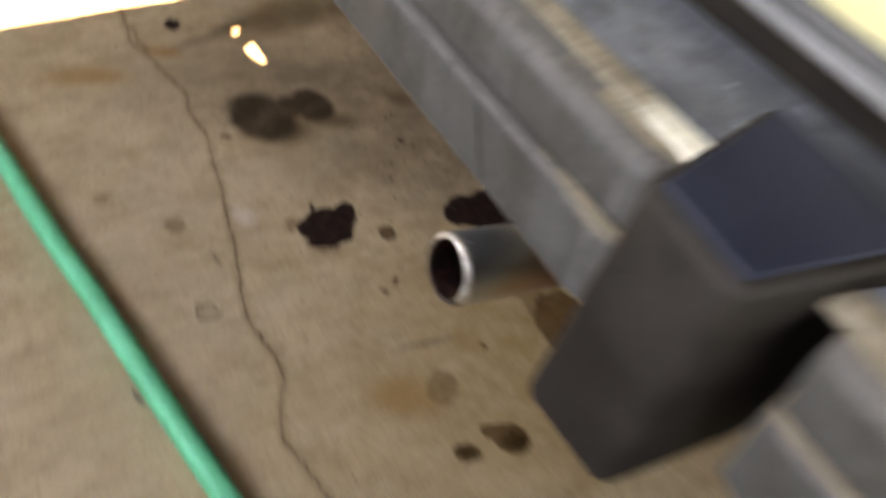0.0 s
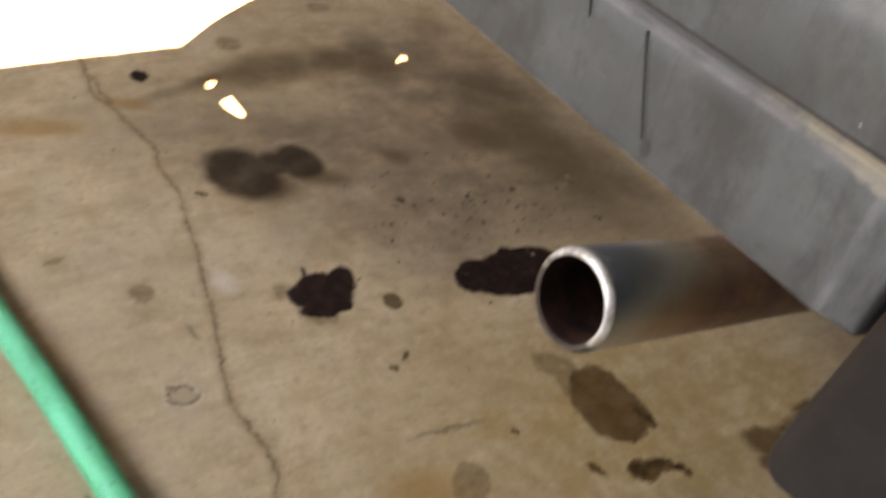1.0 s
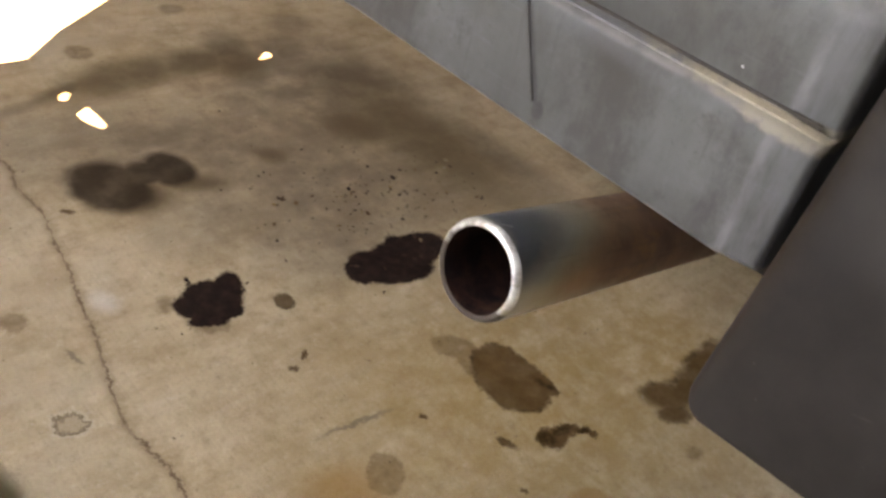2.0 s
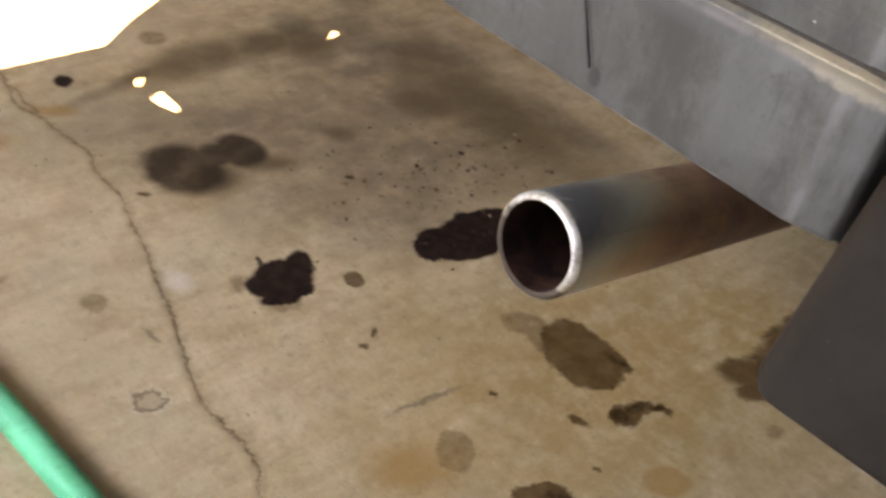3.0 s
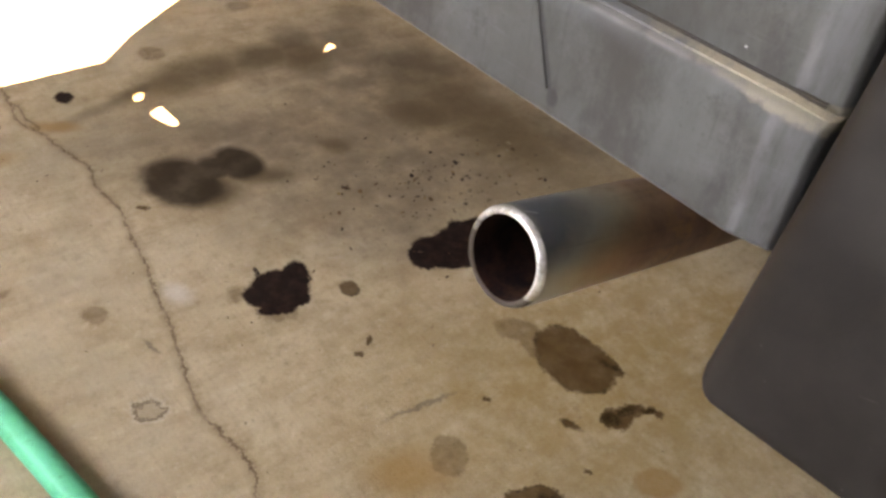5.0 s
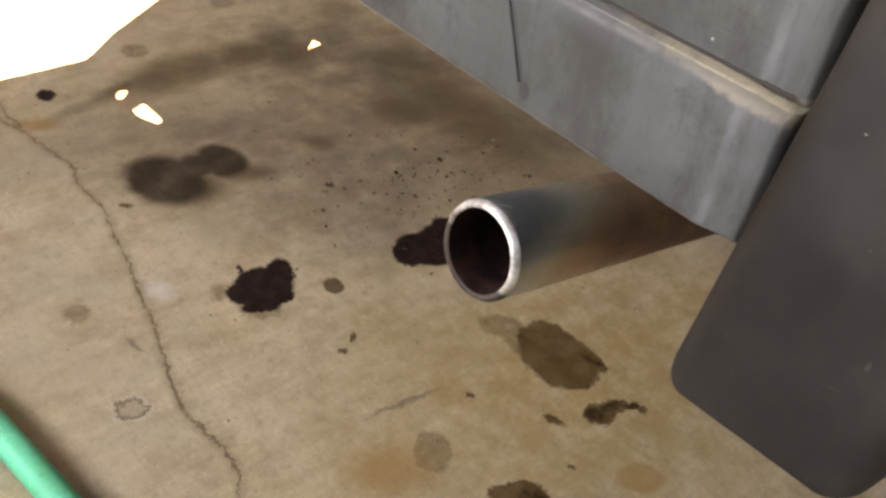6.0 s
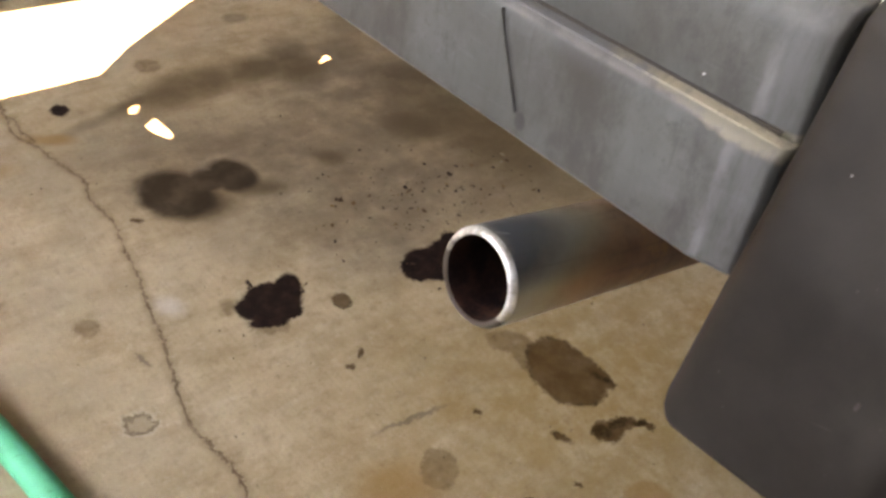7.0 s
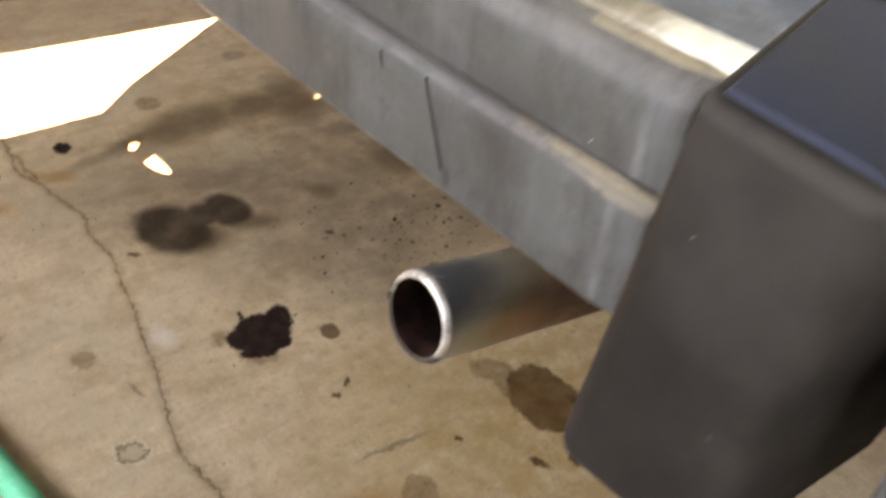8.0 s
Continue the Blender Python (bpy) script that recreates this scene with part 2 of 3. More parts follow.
    c = k.mix(k.math("MULTIPLY", black, 0.985), c, tar)
    # dried ring, chalky spot, drag mark
    d = stain(k.vmath("ADD", p_ragged, ragged), -0.048, 0.386, 0.016, 0.013, 132, 0.1)[0]
    ring = k.math("MULTIPLY", k.ramp(d, 0.70, 0.95), k.ramp(d, 1.22, 1.05))
    c = k.mix(k.math("MULTIPLY", ring, 0.80), c, (0.120, 0.080, 0.042))
    c = k.mix(k.math("MULTIPLY", k.math("MULTIPLY", k.ramp(d, 1.10, 1.22), k.ramp(d, 1.50, 1.32)), 0.24), c, (0.68, 0.58, 0.43))
    c = k.mix(k.math("MULTIPLY", k.ramp(d, 1.0, 0.8), 0.26), c, (0.22, 0.16, 0.095))
    c = k.mix(k.math("MULTIPLY", stain(p_ragged, 0.058, 0.535, 0.013, 0.019, 20, 0.9)[1], 0.4), c, (0.66, 0.60, 0.50))
    drag = k.math("MAXIMUM", stain(p_ragged, 0.195, 0.231, 0.042, 0.0035, -8, 0.6)[1], stain(p_ragged, -0.006, 0.468, 0.003, 0.014, 14, 0.5)[1])
    c = k.mix(k.math("MULTIPLY", drag, 0.6), c, (0.110, 0.080, 0.050))
    # the crack wanders along y
    sep = k.node("ShaderNodeSeparateXYZ")
    k.put(sep.inputs[0], p)
    curve = k.node("ShaderNodeFloatCurve")
    k.put(curve.inputs["Value"], k.ramp(sep.outputs[1], -0.4, 1.6, smooth=False))
    line = curve.mapping.curves[0]
    bends = [(-0.40, 0.02), (-0.05, -0.03), (0.083, -0.014), (0.110, -0.019), (0.175, -0.031), (0.213, -0.019), (0.233, -0.007), (0.257, 0.004), (0.287, 0.004), (0.318, 0.0), (0.355, -0.006), (0.391, 0.002), (0.426, 0.010), (0.479, 0.025),
             (0.541, 0.035), (0.603, 0.050), (0.655, 0.056), (0.720, 0.069), (0.785, 0.062), (0.833, 0.073), (0.900, 0.057), (0.945, 0.049), (0.997, 0.030), (1.043, 0.038), (1.10, 0.042), (1.60, 0.02)]
    while len(line.points) < len(bends):
        line.points.new(0.5, 0.5)
    for q, (y, x) in zip(line.points, bends):
        q.location, q.handle_type = ((y + 0.4) / 2.0, x * 4 + 0.5), "VECTOR"
    curve.mapping.update()
    jag = k.math("ADD", k.math("MULTIPLY", k.math("SUBTRACT", k.noise(p, 75, 5, 0.8), 0.5), 0.026), k.math("MULTIPLY", k.math("SUBTRACT", k.noise(p, 330, 2, 0.5), 0.5), 0.005))
    off = k.math("SUBTRACT", sep.outputs[0], k.math("ADD", k.math("MULTIPLY", k.math("SUBTRACT", curve.outputs[0], 0.5), 0.25), jag))
    lean = off
    off = k.math("ABSOLUTE", off)
    fork = k.math("MULTIPLY", k.ramp(sep.outputs[1], 0.945, 0.985), k.ramp(sep.outputs[1], 1.06, 1.02))
    side = k.math("ABSOLUTE", k.math("SUBTRACT", lean, k.math("MULTIPLY", fork, 0.012)))
    off = k.math("MINIMUM", off, k.math("ADD", side, k.ramp(fork, 0.0, 0.3, 0.05, 0.0)))
    open_ = k.ramp(off, 0.0020, 0.0006)
    open_ = k.math("MULTIPLY", open_, k.ramp(k.noise(p, 24, 3), 0.30, 0.50, 0.50, 1.0))
    c = k.mix(k.math("MULTIPLY", k.ramp(off, 0.011, 0.002), 0.34), c, (0.215, 0.130, 0.060))
    c = k.mix(k.math("MULTIPLY", open_, 0.80), c, (0.105, 0.056, 0.027))
    c = k.mix(k.math("MULTIPLY", pits, 0.8), c, (0.075, 0.055, 0.036))
    wet = k.math("MAXIMUM", black, k.math("MULTIPLY", brown, 0.7))
    rough = k.ramp(wet, 0.0, 1.0, 0.90, 0.80)
    h = k.math("MULTIPLY", grain, 0.6)
    h = k.math("ADD", h, k.math("ADD", k.math("MULTIPLY", patch, 0.9), k.math("MULTIPLY", sand, 0.6)))
    h = k.math("SUBTRACT", h, k.math("MULTIPLY", pits, 1.2))
    h = k.math("SUBTRACT", h, k.math("MULTIPLY", open_, 2.0))
    k.b.inputs["Specular IOR Level"].default_value = 0.04
    return k.done(c, rough, k.bump(h, 0.55, 0.0022))


def painted(name, base, dark, light, rough=0.42, metal=0.0, streaks=True):
    """Weathered grey paint or bare plastic: cloudy, with runs down the face and fine scratches."""
    k = Mat(name, rough, metal)
    p = k.pos
    cloud = k.noise(p, 11, 5, 0.62)
    run = k.noise(k.stretched(p, (38, 38, 7)), 1.0, 5, 0.68)
    speck = k.noise(p, 420, 2, 0.6)
    c = k.mix(k.ramp(cloud, 0.38, 0.70), base, light)
    c = k.mix(k.ramp(cloud, 0.46, 0.26, 0.0, 0.8), c, dark)
    if streaks:
        c = k.mix(k.ramp(run, 0.52, 0.74, 0.0, 0.20), c, dark)
        c = k.mix(k.ramp(run, 0.45, 0.25, 0.0, 0.22), c, light)
    c = k.mix(k.ramp(speck, 0.60, 0.80, 0.0, 0.4), c, dark)
    if streaks:
        blotch = k.math("MULTIPLY", k.ramp(k.noise(k.stretched(p, (15, 15, 9)), 1.0, 6, 0.72), 0.46, 0.64), 0.74)
        pale = k.math("MULTIPLY", k.ramp(k.noise(p, 27, 6, 0.72), 0.52, 0.70), 0.40)
        c = k.mix(pale, c, (0.103, 0.099, 0.090))
        c = k.mix(blotch, c, (0.034, 0.028, 0.021))
        scuff = k.ramp(k.noise(k.stretched(p, (30, 14, 190)), 1.0, 4, 0.7), 0.60, 0.74, 0.0, 0.35)
        c = k.mix(scuff, c, (0.100, 0.097, 0.092))
        smut = k.math("MULTIPLY", k.ramp(k.noise(p, 95, 6, 0.75), 0.50, 0.68), k.ramp(k.noise(p, 16, 3, 0.6), 0.42, 0.62, 0.1, 0.6))
        c = k.mix(smut, c, (0.034, 0.029, 0.023))
        drip = k.ramp(k.noise(k.stretched(p, (120, 120, 9)), 1.0, 4, 0.65), 0.58, 0.70, 0.0, 0.40)
        c = k.mix(drip, c, (0.036, 0.031, 0.025))
        sep = k.node("ShaderNodeSeparateXYZ")
        k.put(sep.inputs[0], p)
        corner = k.math("MULTIPLY", k.ramp(sep.outputs[1], -0.093, -0.098), k.ramp(sep.outputs[1], -0.150, -0.140))
        worn = k.math("MULTIPLY", corner, k.ramp(k.noise(k.stretched(p, (70, 85, 11)), 1.0, 5, 0.7), 0.38, 0.64, 0.0, 0.45))
        c = k.mix(worn, c, (0.120, 0.113, 0.106))
        wander = k.math("MULTIPLY", k.math("SUBTRACT", k.noise(p, 60, 4, 0.7), 0.5), 0.004)
        edge = k.ramp(k.math("ABSOLUTE", k.math("SUBTRACT", k.math("ADD", sep.outputs[1], wander), -0.0970)), 0.0030, 0.0006)
        c = k.mix(k.math("MULTIPLY", edge, k.ramp(k.noise(k.stretched(p, (60, 60, 20)), 1.0, 4, 0.7), 0.34, 0.60, 0.1, 0.6)), c, (0.150, 0.140, 0.128))
        soiled = k.ramp(k.math("ABSOLUTE", k.math("SUBTRACT", k.math("ADD", sep.outputs[1], k.math("MULTIPLY", wander, 3.0)), -0.0870)), 0.0090, 0.0010)
        c = k.mix(k.math("MULTIPLY", soiled, k.ramp(k.noise(k.stretched(p, (50, 50, 24)), 1.0, 5, 0.7), 0.40, 0.64, 0.0, 0.6)), c, (0.030, 0.025, 0.020))
        facing = k.node("ShaderNodeSeparateXYZ")
        k.put(facing.inputs[0], k.node("ShaderNodeNewGeometry").outputs["Normal"])
        settled = k.math("MULTIPLY", k.ramp(facing.outputs[2], 0.15, 0.75), k.ramp(k.noise(p, 55, 5, 0.7), 0.30, 0.62, 0.25, 0.85))
        c = k.mix(settled, c, (0.132, 0.116, 0.098))
        # tan dust spilling over the shoulder, wider towards the end
        shore = k.ramp(sep.outputs[1], -0.040, -0.108, 0.6070, 0.5995, smooth=False)
        depth = k.math("ADD", k.math("SUBTRACT", sep.outputs[2], shore), k.math("MULTIPLY", k.math("SUBTRACT", k.noise(p, 130, 4, 0.7), 0.5), 0.006))
        spill = k.math("MULTIPLY", k.ramp(depth, -0.0008, 0.0016), k.math("MULTIPLY", k.ramp(sep.outputs[1], -0.150, -0.140), k.ramp(sep.outputs[2], 0.6085, 0.6065)))
        c = k.mix(k.math("MULTIPLY", spill, k.ramp(k.noise(p, 120, 5, 0.7), 0.36, 0.58, 0.35, 0.90)), c, (0.175, 0.144, 0.099))
        # dirt run out of the panel joint, hooked at its foot
        run_y = k.math("ADD", k.math("SUBTRACT", sep.outputs[1], k.math("MULTIPLY", k.math("SUBTRACT", sep.outputs[2], 0.563), 0.40)), k.math("ADD", k.math("MULTIPLY", wander, 0.5), 0.0016))
        run_dirt = k.math("MULTIPLY", k.ramp(k.math("ABSOLUTE", run_y), 0.0034, 0.0006), k.math("MULTIPLY", k.ramp(sep.outputs[2], 0.5605, 0.5635), k.ramp(sep.outputs[2], 0.603, 0.598)))
        hook = k.vmath("MULTIPLY", k.vmath("SUBTRACT", p, (0.0, -0.0044, 0.5602)), (0.0, 1 / 0.0030, 1 / 0.0040))
        run_dirt = k.math("MAXIMUM", run_dirt, k.ramp(k.vmath("LENGTH", hook), 1.35, 0.7))
        c = k.mix(k.math("MULTIPLY", run_dirt, k.ramp(k.noise(p, 150, 4, 0.7), 0.3, 0.6, 0.6, 0.9)), c, (0.024, 0.021, 0.016))
        # rubbed bottom edge
        rubbed = k.math("MULTIPLY", k.ramp(sep.outputs[2], 0.5532, 0.5520), k.ramp(k.noise(p, 45, 4, 0.7), 0.36, 0.60, 0.2, 0.8))
        c = k.mix(rubbed, c, (0.120, 0.112, 0.098))
    r = k.math("ADD", k.ramp(cloud, 0.3, 0.7, rough - 0.07, rough + 0.12), k.ramp(run, 0.4, 0.7, -0.04, 0.06))
    h = k.math("ADD", k.math("MULTIPLY", speck, 0.4), k.math("MULTIPLY", cloud, 0.6))
    return k.done(c, r, k.bump(h, 0.25, 0.0012))


def heat_tinted():
    """Stainless pipe: blued by heat near its mouth, straw further in, rust towards the bumper; the ground's reflection
    is painted on its lower side.
    """
    k = Mat("heat_tinted_steel", 0.42, 0.7)
    o = k.obj()
    sep = k.node("ShaderNodeSeparateXYZ")
    k.put(sep.inputs[0], o)
    cloud = k.noise(o, 38, 4, 0.6)
    along = k.math("ADD", sep.outputs[0], k.math("MULTIPLY", k.math("SUBTRACT", cloud, 0.5), 0.03))
    # lower side shifted towards straw: bright ground reflected there, put into the colour
    ground_reflection = k.ramp(k.math("ADD", sep.outputs[2], k.math("MULTIPLY", sep.outputs[1], 0.4)), 0.026, -0.012, 0.0, 0.044)
    along = k.math("ADD", along, k.math("MULTIPLY", ground_reflection, k.ramp(sep.outputs[0], 0.001, 0.005)))
    c = k.colors(k.ramp(along, 0.0, 0.24, smooth=False), [
        (0.0, (0.38, 0.33, 0.24)), (0.015, (0.27, 0.25, 0.20)), (0.045, (0.150, 0.150, 0.142)), (0.12, (0.170, 0.165, 0.145)), (0.22, (0.40, 0.345, 0.250)),
        (0.28, (0.44, 0.345, 0.215)), (0.38, (0.40, 0.235, 0.125)), (0.50, (0.27, 0.138, 0.080)), (1.0, (0.19, 0.110, 0.080))])
    rust = k.ramp(k.math("ADD", sep.outputs[0], k.math("MULTIPLY", k.math("SUBTRACT", k.noise(o, 34, 5, 0.65), 0.5), 0.13)), 0.055, 0.125)
    c = k.mix(k.math("MULTIPLY", rust, k.ramp(k.noise(o, 50, 4, 0.65), 0.30, 0.65, 0.30, 0.85)), c, (0.140, 0.072, 0.040))
    ochre = k.math("MULTIPLY", k.ramp(k.math("ABSOLUTE", k.math("SUBTRACT", sep.outputs[0], 0.115)), 0.045, 0.006), k.ramp(k.noise(o, 60, 4, 0.6), 0.46, 0.64))
    c = k.mix(k.math("MULTIPLY", ochre, 0.55), c, (0.33, 0.17, 0.055))
    brushed = k.noise(k.stretched(o, (8, 220, 220)), 1.0, 3, 0.6)
    c = k.mix(k.ramp(brushed, 0.5, 0.8, 0.0, 0.3), c, (0.06, 0.05, 0.04))
    skew = k.math("ABSOLUTE", k.math("ADD", sep.outputs[1], k.math("SUBTRACT", k.math("MULTIPLY", sep.outputs[0], 0.55), 0.0040)))
    scratch = k.math("MULTIPLY", k.math("MULTIPLY", k.ramp(skew, 0.0007, 0.0002), k.ramp(sep.outputs[2], 0.0, 0.01)), k.math("MULTIPLY", k.ramp(sep.outputs[0], 0.0045, 0.0055), k.ramp(sep.outputs[0], 0.0118, 0.0105)))
    c = k.mix(k.math("MULTIPLY", scratch, 0.7), c, (0.52, 0.50, 0.46))
    k.put(k.b.inputs["Metallic"], k.ramp(rust, 0.0, 1.0, 0.60, 0.15))
    return k.done(c, k.math("ADD", k.ramp(rust, 0.0, 1.0, 0.34, 0.60), k.ramp(cloud, 0.3, 0.7, -0.05, 0.08)), k.bump(k.math("ADD", brushed, k.math("MULTIPLY", rust, cloud)), 0.12, 0.0008))


def simple(name, a, b, scale, rough, metal=0.0, bump=0.2, dist=0.001):
    k = Mat(name, rough, metal)
    o = k.obj()
    n = k.noise(o, scale, 5, 0.62)
    f = k.noise(o, scale * 9, 3, 0.6)
    c = k.mix(k.ramp(n, 0.32, 0.70), a, b)
    c = k.mix(k.ramp(f, 0.52, 0.80, 0.0, 0.35), c, tuple(v * 0.55 for v in a))
    return k.done(c, k.ramp(n, 0.3, 0.7, max(0.05, rough - 0.08), rough + 0.08), k.bump(k.math("ADD", n, f), bump, dist))


M_GROUND = concrete()
M_GREY = painted("weathered_grey_bumper", (0.0535, 0.0512, 0.0422), (0.0328, 0.0300, 0.0237), (0.0795, 0.0778, 0.0662), 0.66)
M_GREY.node_tree.nodes["Principled BSDF"].inputs["Specular IOR Level"].default_value = 0.3


def scuffed_plate():
    """Blue-grey plate with pale scuffs and dark grimy patches."""
    k = Mat("scuffed_tread_plate", 0.42)
    p = k.pos
    n = k.noise(k.stretched(p, (26, 16, 26)), 1.0, 6, 0.72)
    f = k.noise(p, 130, 4, 0.7)
    c = k.mix(k.ramp(n, 0.36, 0.62), (0.056, 0.066, 0.080), (0.128, 0.145, 0.168))
    c = k.mix(k.ramp(k.noise(p, 34, 6, 0.75), 0.54, 0.68, 0.0, 0.75), c, (0.27, 0.30, 0.34))
    c = k.mix(k.ramp(k.noise(p, 21, 6, 0.72), 0.55, 0.70, 0.0, 0.75), c, (0.035, 0.036, 0.038))
    c = k.mix(k.ramp(f, 0.55, 0.75, 0.0, 0.4), c, (0.05, 0.052, 0.056))
    return k.done(c, k.ramp(n, 0.3, 0.7, 0.50, 0.34), k.bump(f, 0.15, 0.0006))


M_TOP = scuffed_plate()


def dusty_ledge():
    k = Mat("dusty_ledge", 0.6)
    p = k.pos
    n = k.noise(p, 60, 5, 0.7)
    w = k.noise(p, 13, 3, 0.6)
    sep = k.node("ShaderNodeSeparateXYZ")
    k.put(sep.inputs[0], p)
    settled = k.ramp(sep.outputs[1], 0.02, -0.085, -0.75, 0.34)
    c = k.mix(k.ramp(k.math("ADD", k.math("ADD", k.math("MULTIPLY", n, 1.5), w), settled), 1.05, 1.50), (0.085, 0.078, 0.068), (0.250, 0.196, 0.125))
    c = k.mix(k.ramp(k.noise(p, 120, 5, 0.75), 0.48, 0.66, 0.0, 0.55), c, (0.105, 0.086, 0.062))
    return k.done(c, 0.65, k.bump(n, 0.3, 0.001))


M_DUST = dusty_ledge()


def cream_strip():
    """Cream paint, still clean beside the over-rider and grimed tan along the rest."""
    k = Mat("grimed_cream_paint", 0.45)
    p = k.pos
    sep = k.node("ShaderNodeSeparateXYZ")
    k.put(sep.inputs[0], p)
    n = k.noise(p, 60, 5, 0.7)
    wander = k.math("ADD", sep.outputs[1], k.math("MULTIPLY", k.math("SUBTRACT", k.noise(p, 42, 4, 0.65), 0.5), 0.07))
    clean = k.math("MULTIPLY", k.ramp(wander, -0.055, -0.105), k.ramp(sep.outputs[1], -0.150, -0.140))
    c = k.mix(k.ramp(n, 0.34, 0.68), (0.150, 0.118, 0.076), (0.270, 0.225, 0.155))
    c = k.mix(clean, c, k.mix(k.ramp(n, 0.30, 0.70), (0.56, 0.50, 0.37), (0.74, 0.69, 0.55)))
    return k.done(c, k.ramp(clean, 0.0, 1.0, 0.65, 0.40), k.bump(n, 0.15, 0.0006))


M_CREAM = cream_strip()
M_FLECK = simple("dried_paint", (0.24, 0.22, 0.19), (0.34, 0.32, 0.28), 300, 0.6)


def dusty_rubber():
    k = Mat("dusty_black_rubber", 0.68)
    p = k.pos
    n = k.noise(p, 22, 5, 0.65)
    c = k.mix(k.ramp(n, 0.32, 0.70), (0.0112, 0.0086, 0.0064), (0.0215, 0.0168, 0.0130))
    cloud = k.noise(p, 9, 4, 0.6)
    c = k.mix(k.ramp(cloud, 0.42, 0.64, 0.0, 0.85), c, (0.0305, 0.0252, 0.0202))
    facing = k.node("ShaderNodeSeparateXYZ")
    k.put(facing.inputs[0], k.node("ShaderNodeNewGeometry").outputs["Normal"])
    dust = k.math("MULTIPLY", k.ramp(facing.outputs[2], 0.10, 0.55), k.ramp(facing.outputs[2], 0.95, 0.75))
    dust = k.math("MULTIPLY", dust, k.ramp(n, 0.30, 0.60, 0.35, 0.9))
    c = k.mix(dust, c, (0.040, 0.034, 0.028))
    speck = k.math("MULTIPLY", k.ramp(k.voronoi(p, 170), 0.10, 0.04), k.ramp(k.noise(p, 30, 2), 0.56, 0.64, 0.0, 0.5))
    c = k.mix(speck, c, (0.075, 0.068, 0.060))
    # a pale scrape and a nick on the front
    along = k.math("ABSOLUTE", k.vmath("DOT_PRODUCT", k.vmath("SUBTRACT", p, (0.0, -0.1700, 0.5510)), (0.0, -0.949, 0.316)))
    across = k.math("ABSOLUTE", k.vmath("DOT_PRODUCT", k.vmath("SUBTRACT", p, (0.0, -0.1700, 0.5510)), (0.0, -0.316, -0.949)))
    scrape = k.math("MULTIPLY", k.ramp(along, 0.0035, 0.0022), k.ramp(across, 0.00045, 0.0001))
    nick = k.ramp(k.vmath("LENGTH", k.vmath("MULTIPLY", k.vmath("SUBTRACT", p, (0.0, -0.1750, 0.5640)), (0.0, 1.0, 0.5))), 0.0011, 0.0003)
    c = k.mix(k.math("MULTIPLY", k.math("MAXIMUM", scrape, nick), k.ramp(k.noise(p, 300, 3), 0.35, 0.6, 0.15, 0.6)), c, (0.075, 0.062, 0.054))
    k.b.inputs["Specular IOR Level"].default_value = 0.10
    f = k.noise(p, 260, 3, 0.6)
    return k.done(c, k.ramp(n, 0.3, 0.7, 0.62, 0.76), k.bump(k.math("ADD", n, f), 0.12, 0.001))


M_RUBBER = dusty_rubber()
# navy base colour stands in for sky reflected in the over-rider's top
M_SKY_TOP = simple("sky_tinted_rubber", (0.0100, 0.0142, 0.0245), (0.0160, 0.0220, 0.0360), 24, 0.55, 0.0, 0.05)
M_SKY_TOP.node_tree.nodes["Principled BSDF"].inputs["Specular IOR Level"].default_value = 0.25
M_DARK = simple("sooty_underside", (0.018, 0.016, 0.014), (0.035, 0.030, 0.026), 20, 0.8)
M_SEAM = simple("seam_dirt", (0.036, 0.033, 0.027), (0.058, 0.053, 0.045), 90, 0.8)
M_PIPE = heat_tinted()


def worn_lip():
    k = Mat("worn_pipe_lip", 0.36, 0.5)
    o = k.obj()
    n = k.noise(o, 90, 5, 0.7)
    sep = k.node("ShaderNodeSeparateXYZ")
    k.put(sep.inputs[0], o)
    c = k.mix(k.ramp(n, 0.32, 0.66), (0.38, 0.32, 0.22), (0.86, 0.81, 0.70))
    # browner and duller towards the bottom and the far side of the ring
    low = k.math("ADD", k.math("MULTIPLY", sep.outputs[1], 12), k.math("MULTIPLY", sep.outputs[2], -34))
    dull_side = k.ramp(k.math("ADD", low, k.math("MULTIPLY", k.math("SUBTRACT", n, 0.5), 1.6)), -0.28, 0.20, 0.0, 0.97)
    c = k.mix(dull_side, c, (0.052, 0.033, 0.020))
    k.put(k.b.inputs["Metallic"], k.ramp(dull_side, 0.0, 1.0, 0.5, 0.0))
    return k.done(c, k.ramp(dull_side, 0.0, 1.0, 0.34, 0.80), k.bump(n, 0.06, 0.0006))


M_RIM = worn_lip()
M_RIM.node_tree.nodes["Principled BSDF"].inputs["Specular IOR Level"].default_value = 0.15


def sooty_bore():
    """Dry and sooty, with rust low down on the near side, painted brighter where light falls in."""
    k = Mat("rusty_soot", 0.9)
    o = k.obj()
    n = k.noise(o, 55, 5, 0.7)
    sep = k.node("ShaderNodeSeparateXYZ")
    k.put(sep.inputs[0], o)
    c = k.mix(k.ramp(n, 0.35, 0.70), (0.011, 0.005, 0.004), (0.032, 0.013, 0.008))
    # rust patch also carries the light that reaches the lower near side
    low = k.math("ADD", k.math("MULTIPLY", sep.outputs[1], -24), k.math("MULTIPLY", sep.outputs[2], -30))
    rust = k.ramp(k.math("ADD", low, k.math("MULTIPLY", k.math("SUBTRACT", n, 0.5), 1.4)), 0.50, 1.05, 0.0, 0.8)
    c = k.mix(rust, c, (0.075, 0.030, 0.012))
    return k.done(c, 0.9, k.bump(n, 0.3, 0.001))


M_SOOT = sooty_bore()
M_SOOT.node_tree.nodes["Principled BSDF"].inputs["Specular IOR Level"].default_value = 0.1


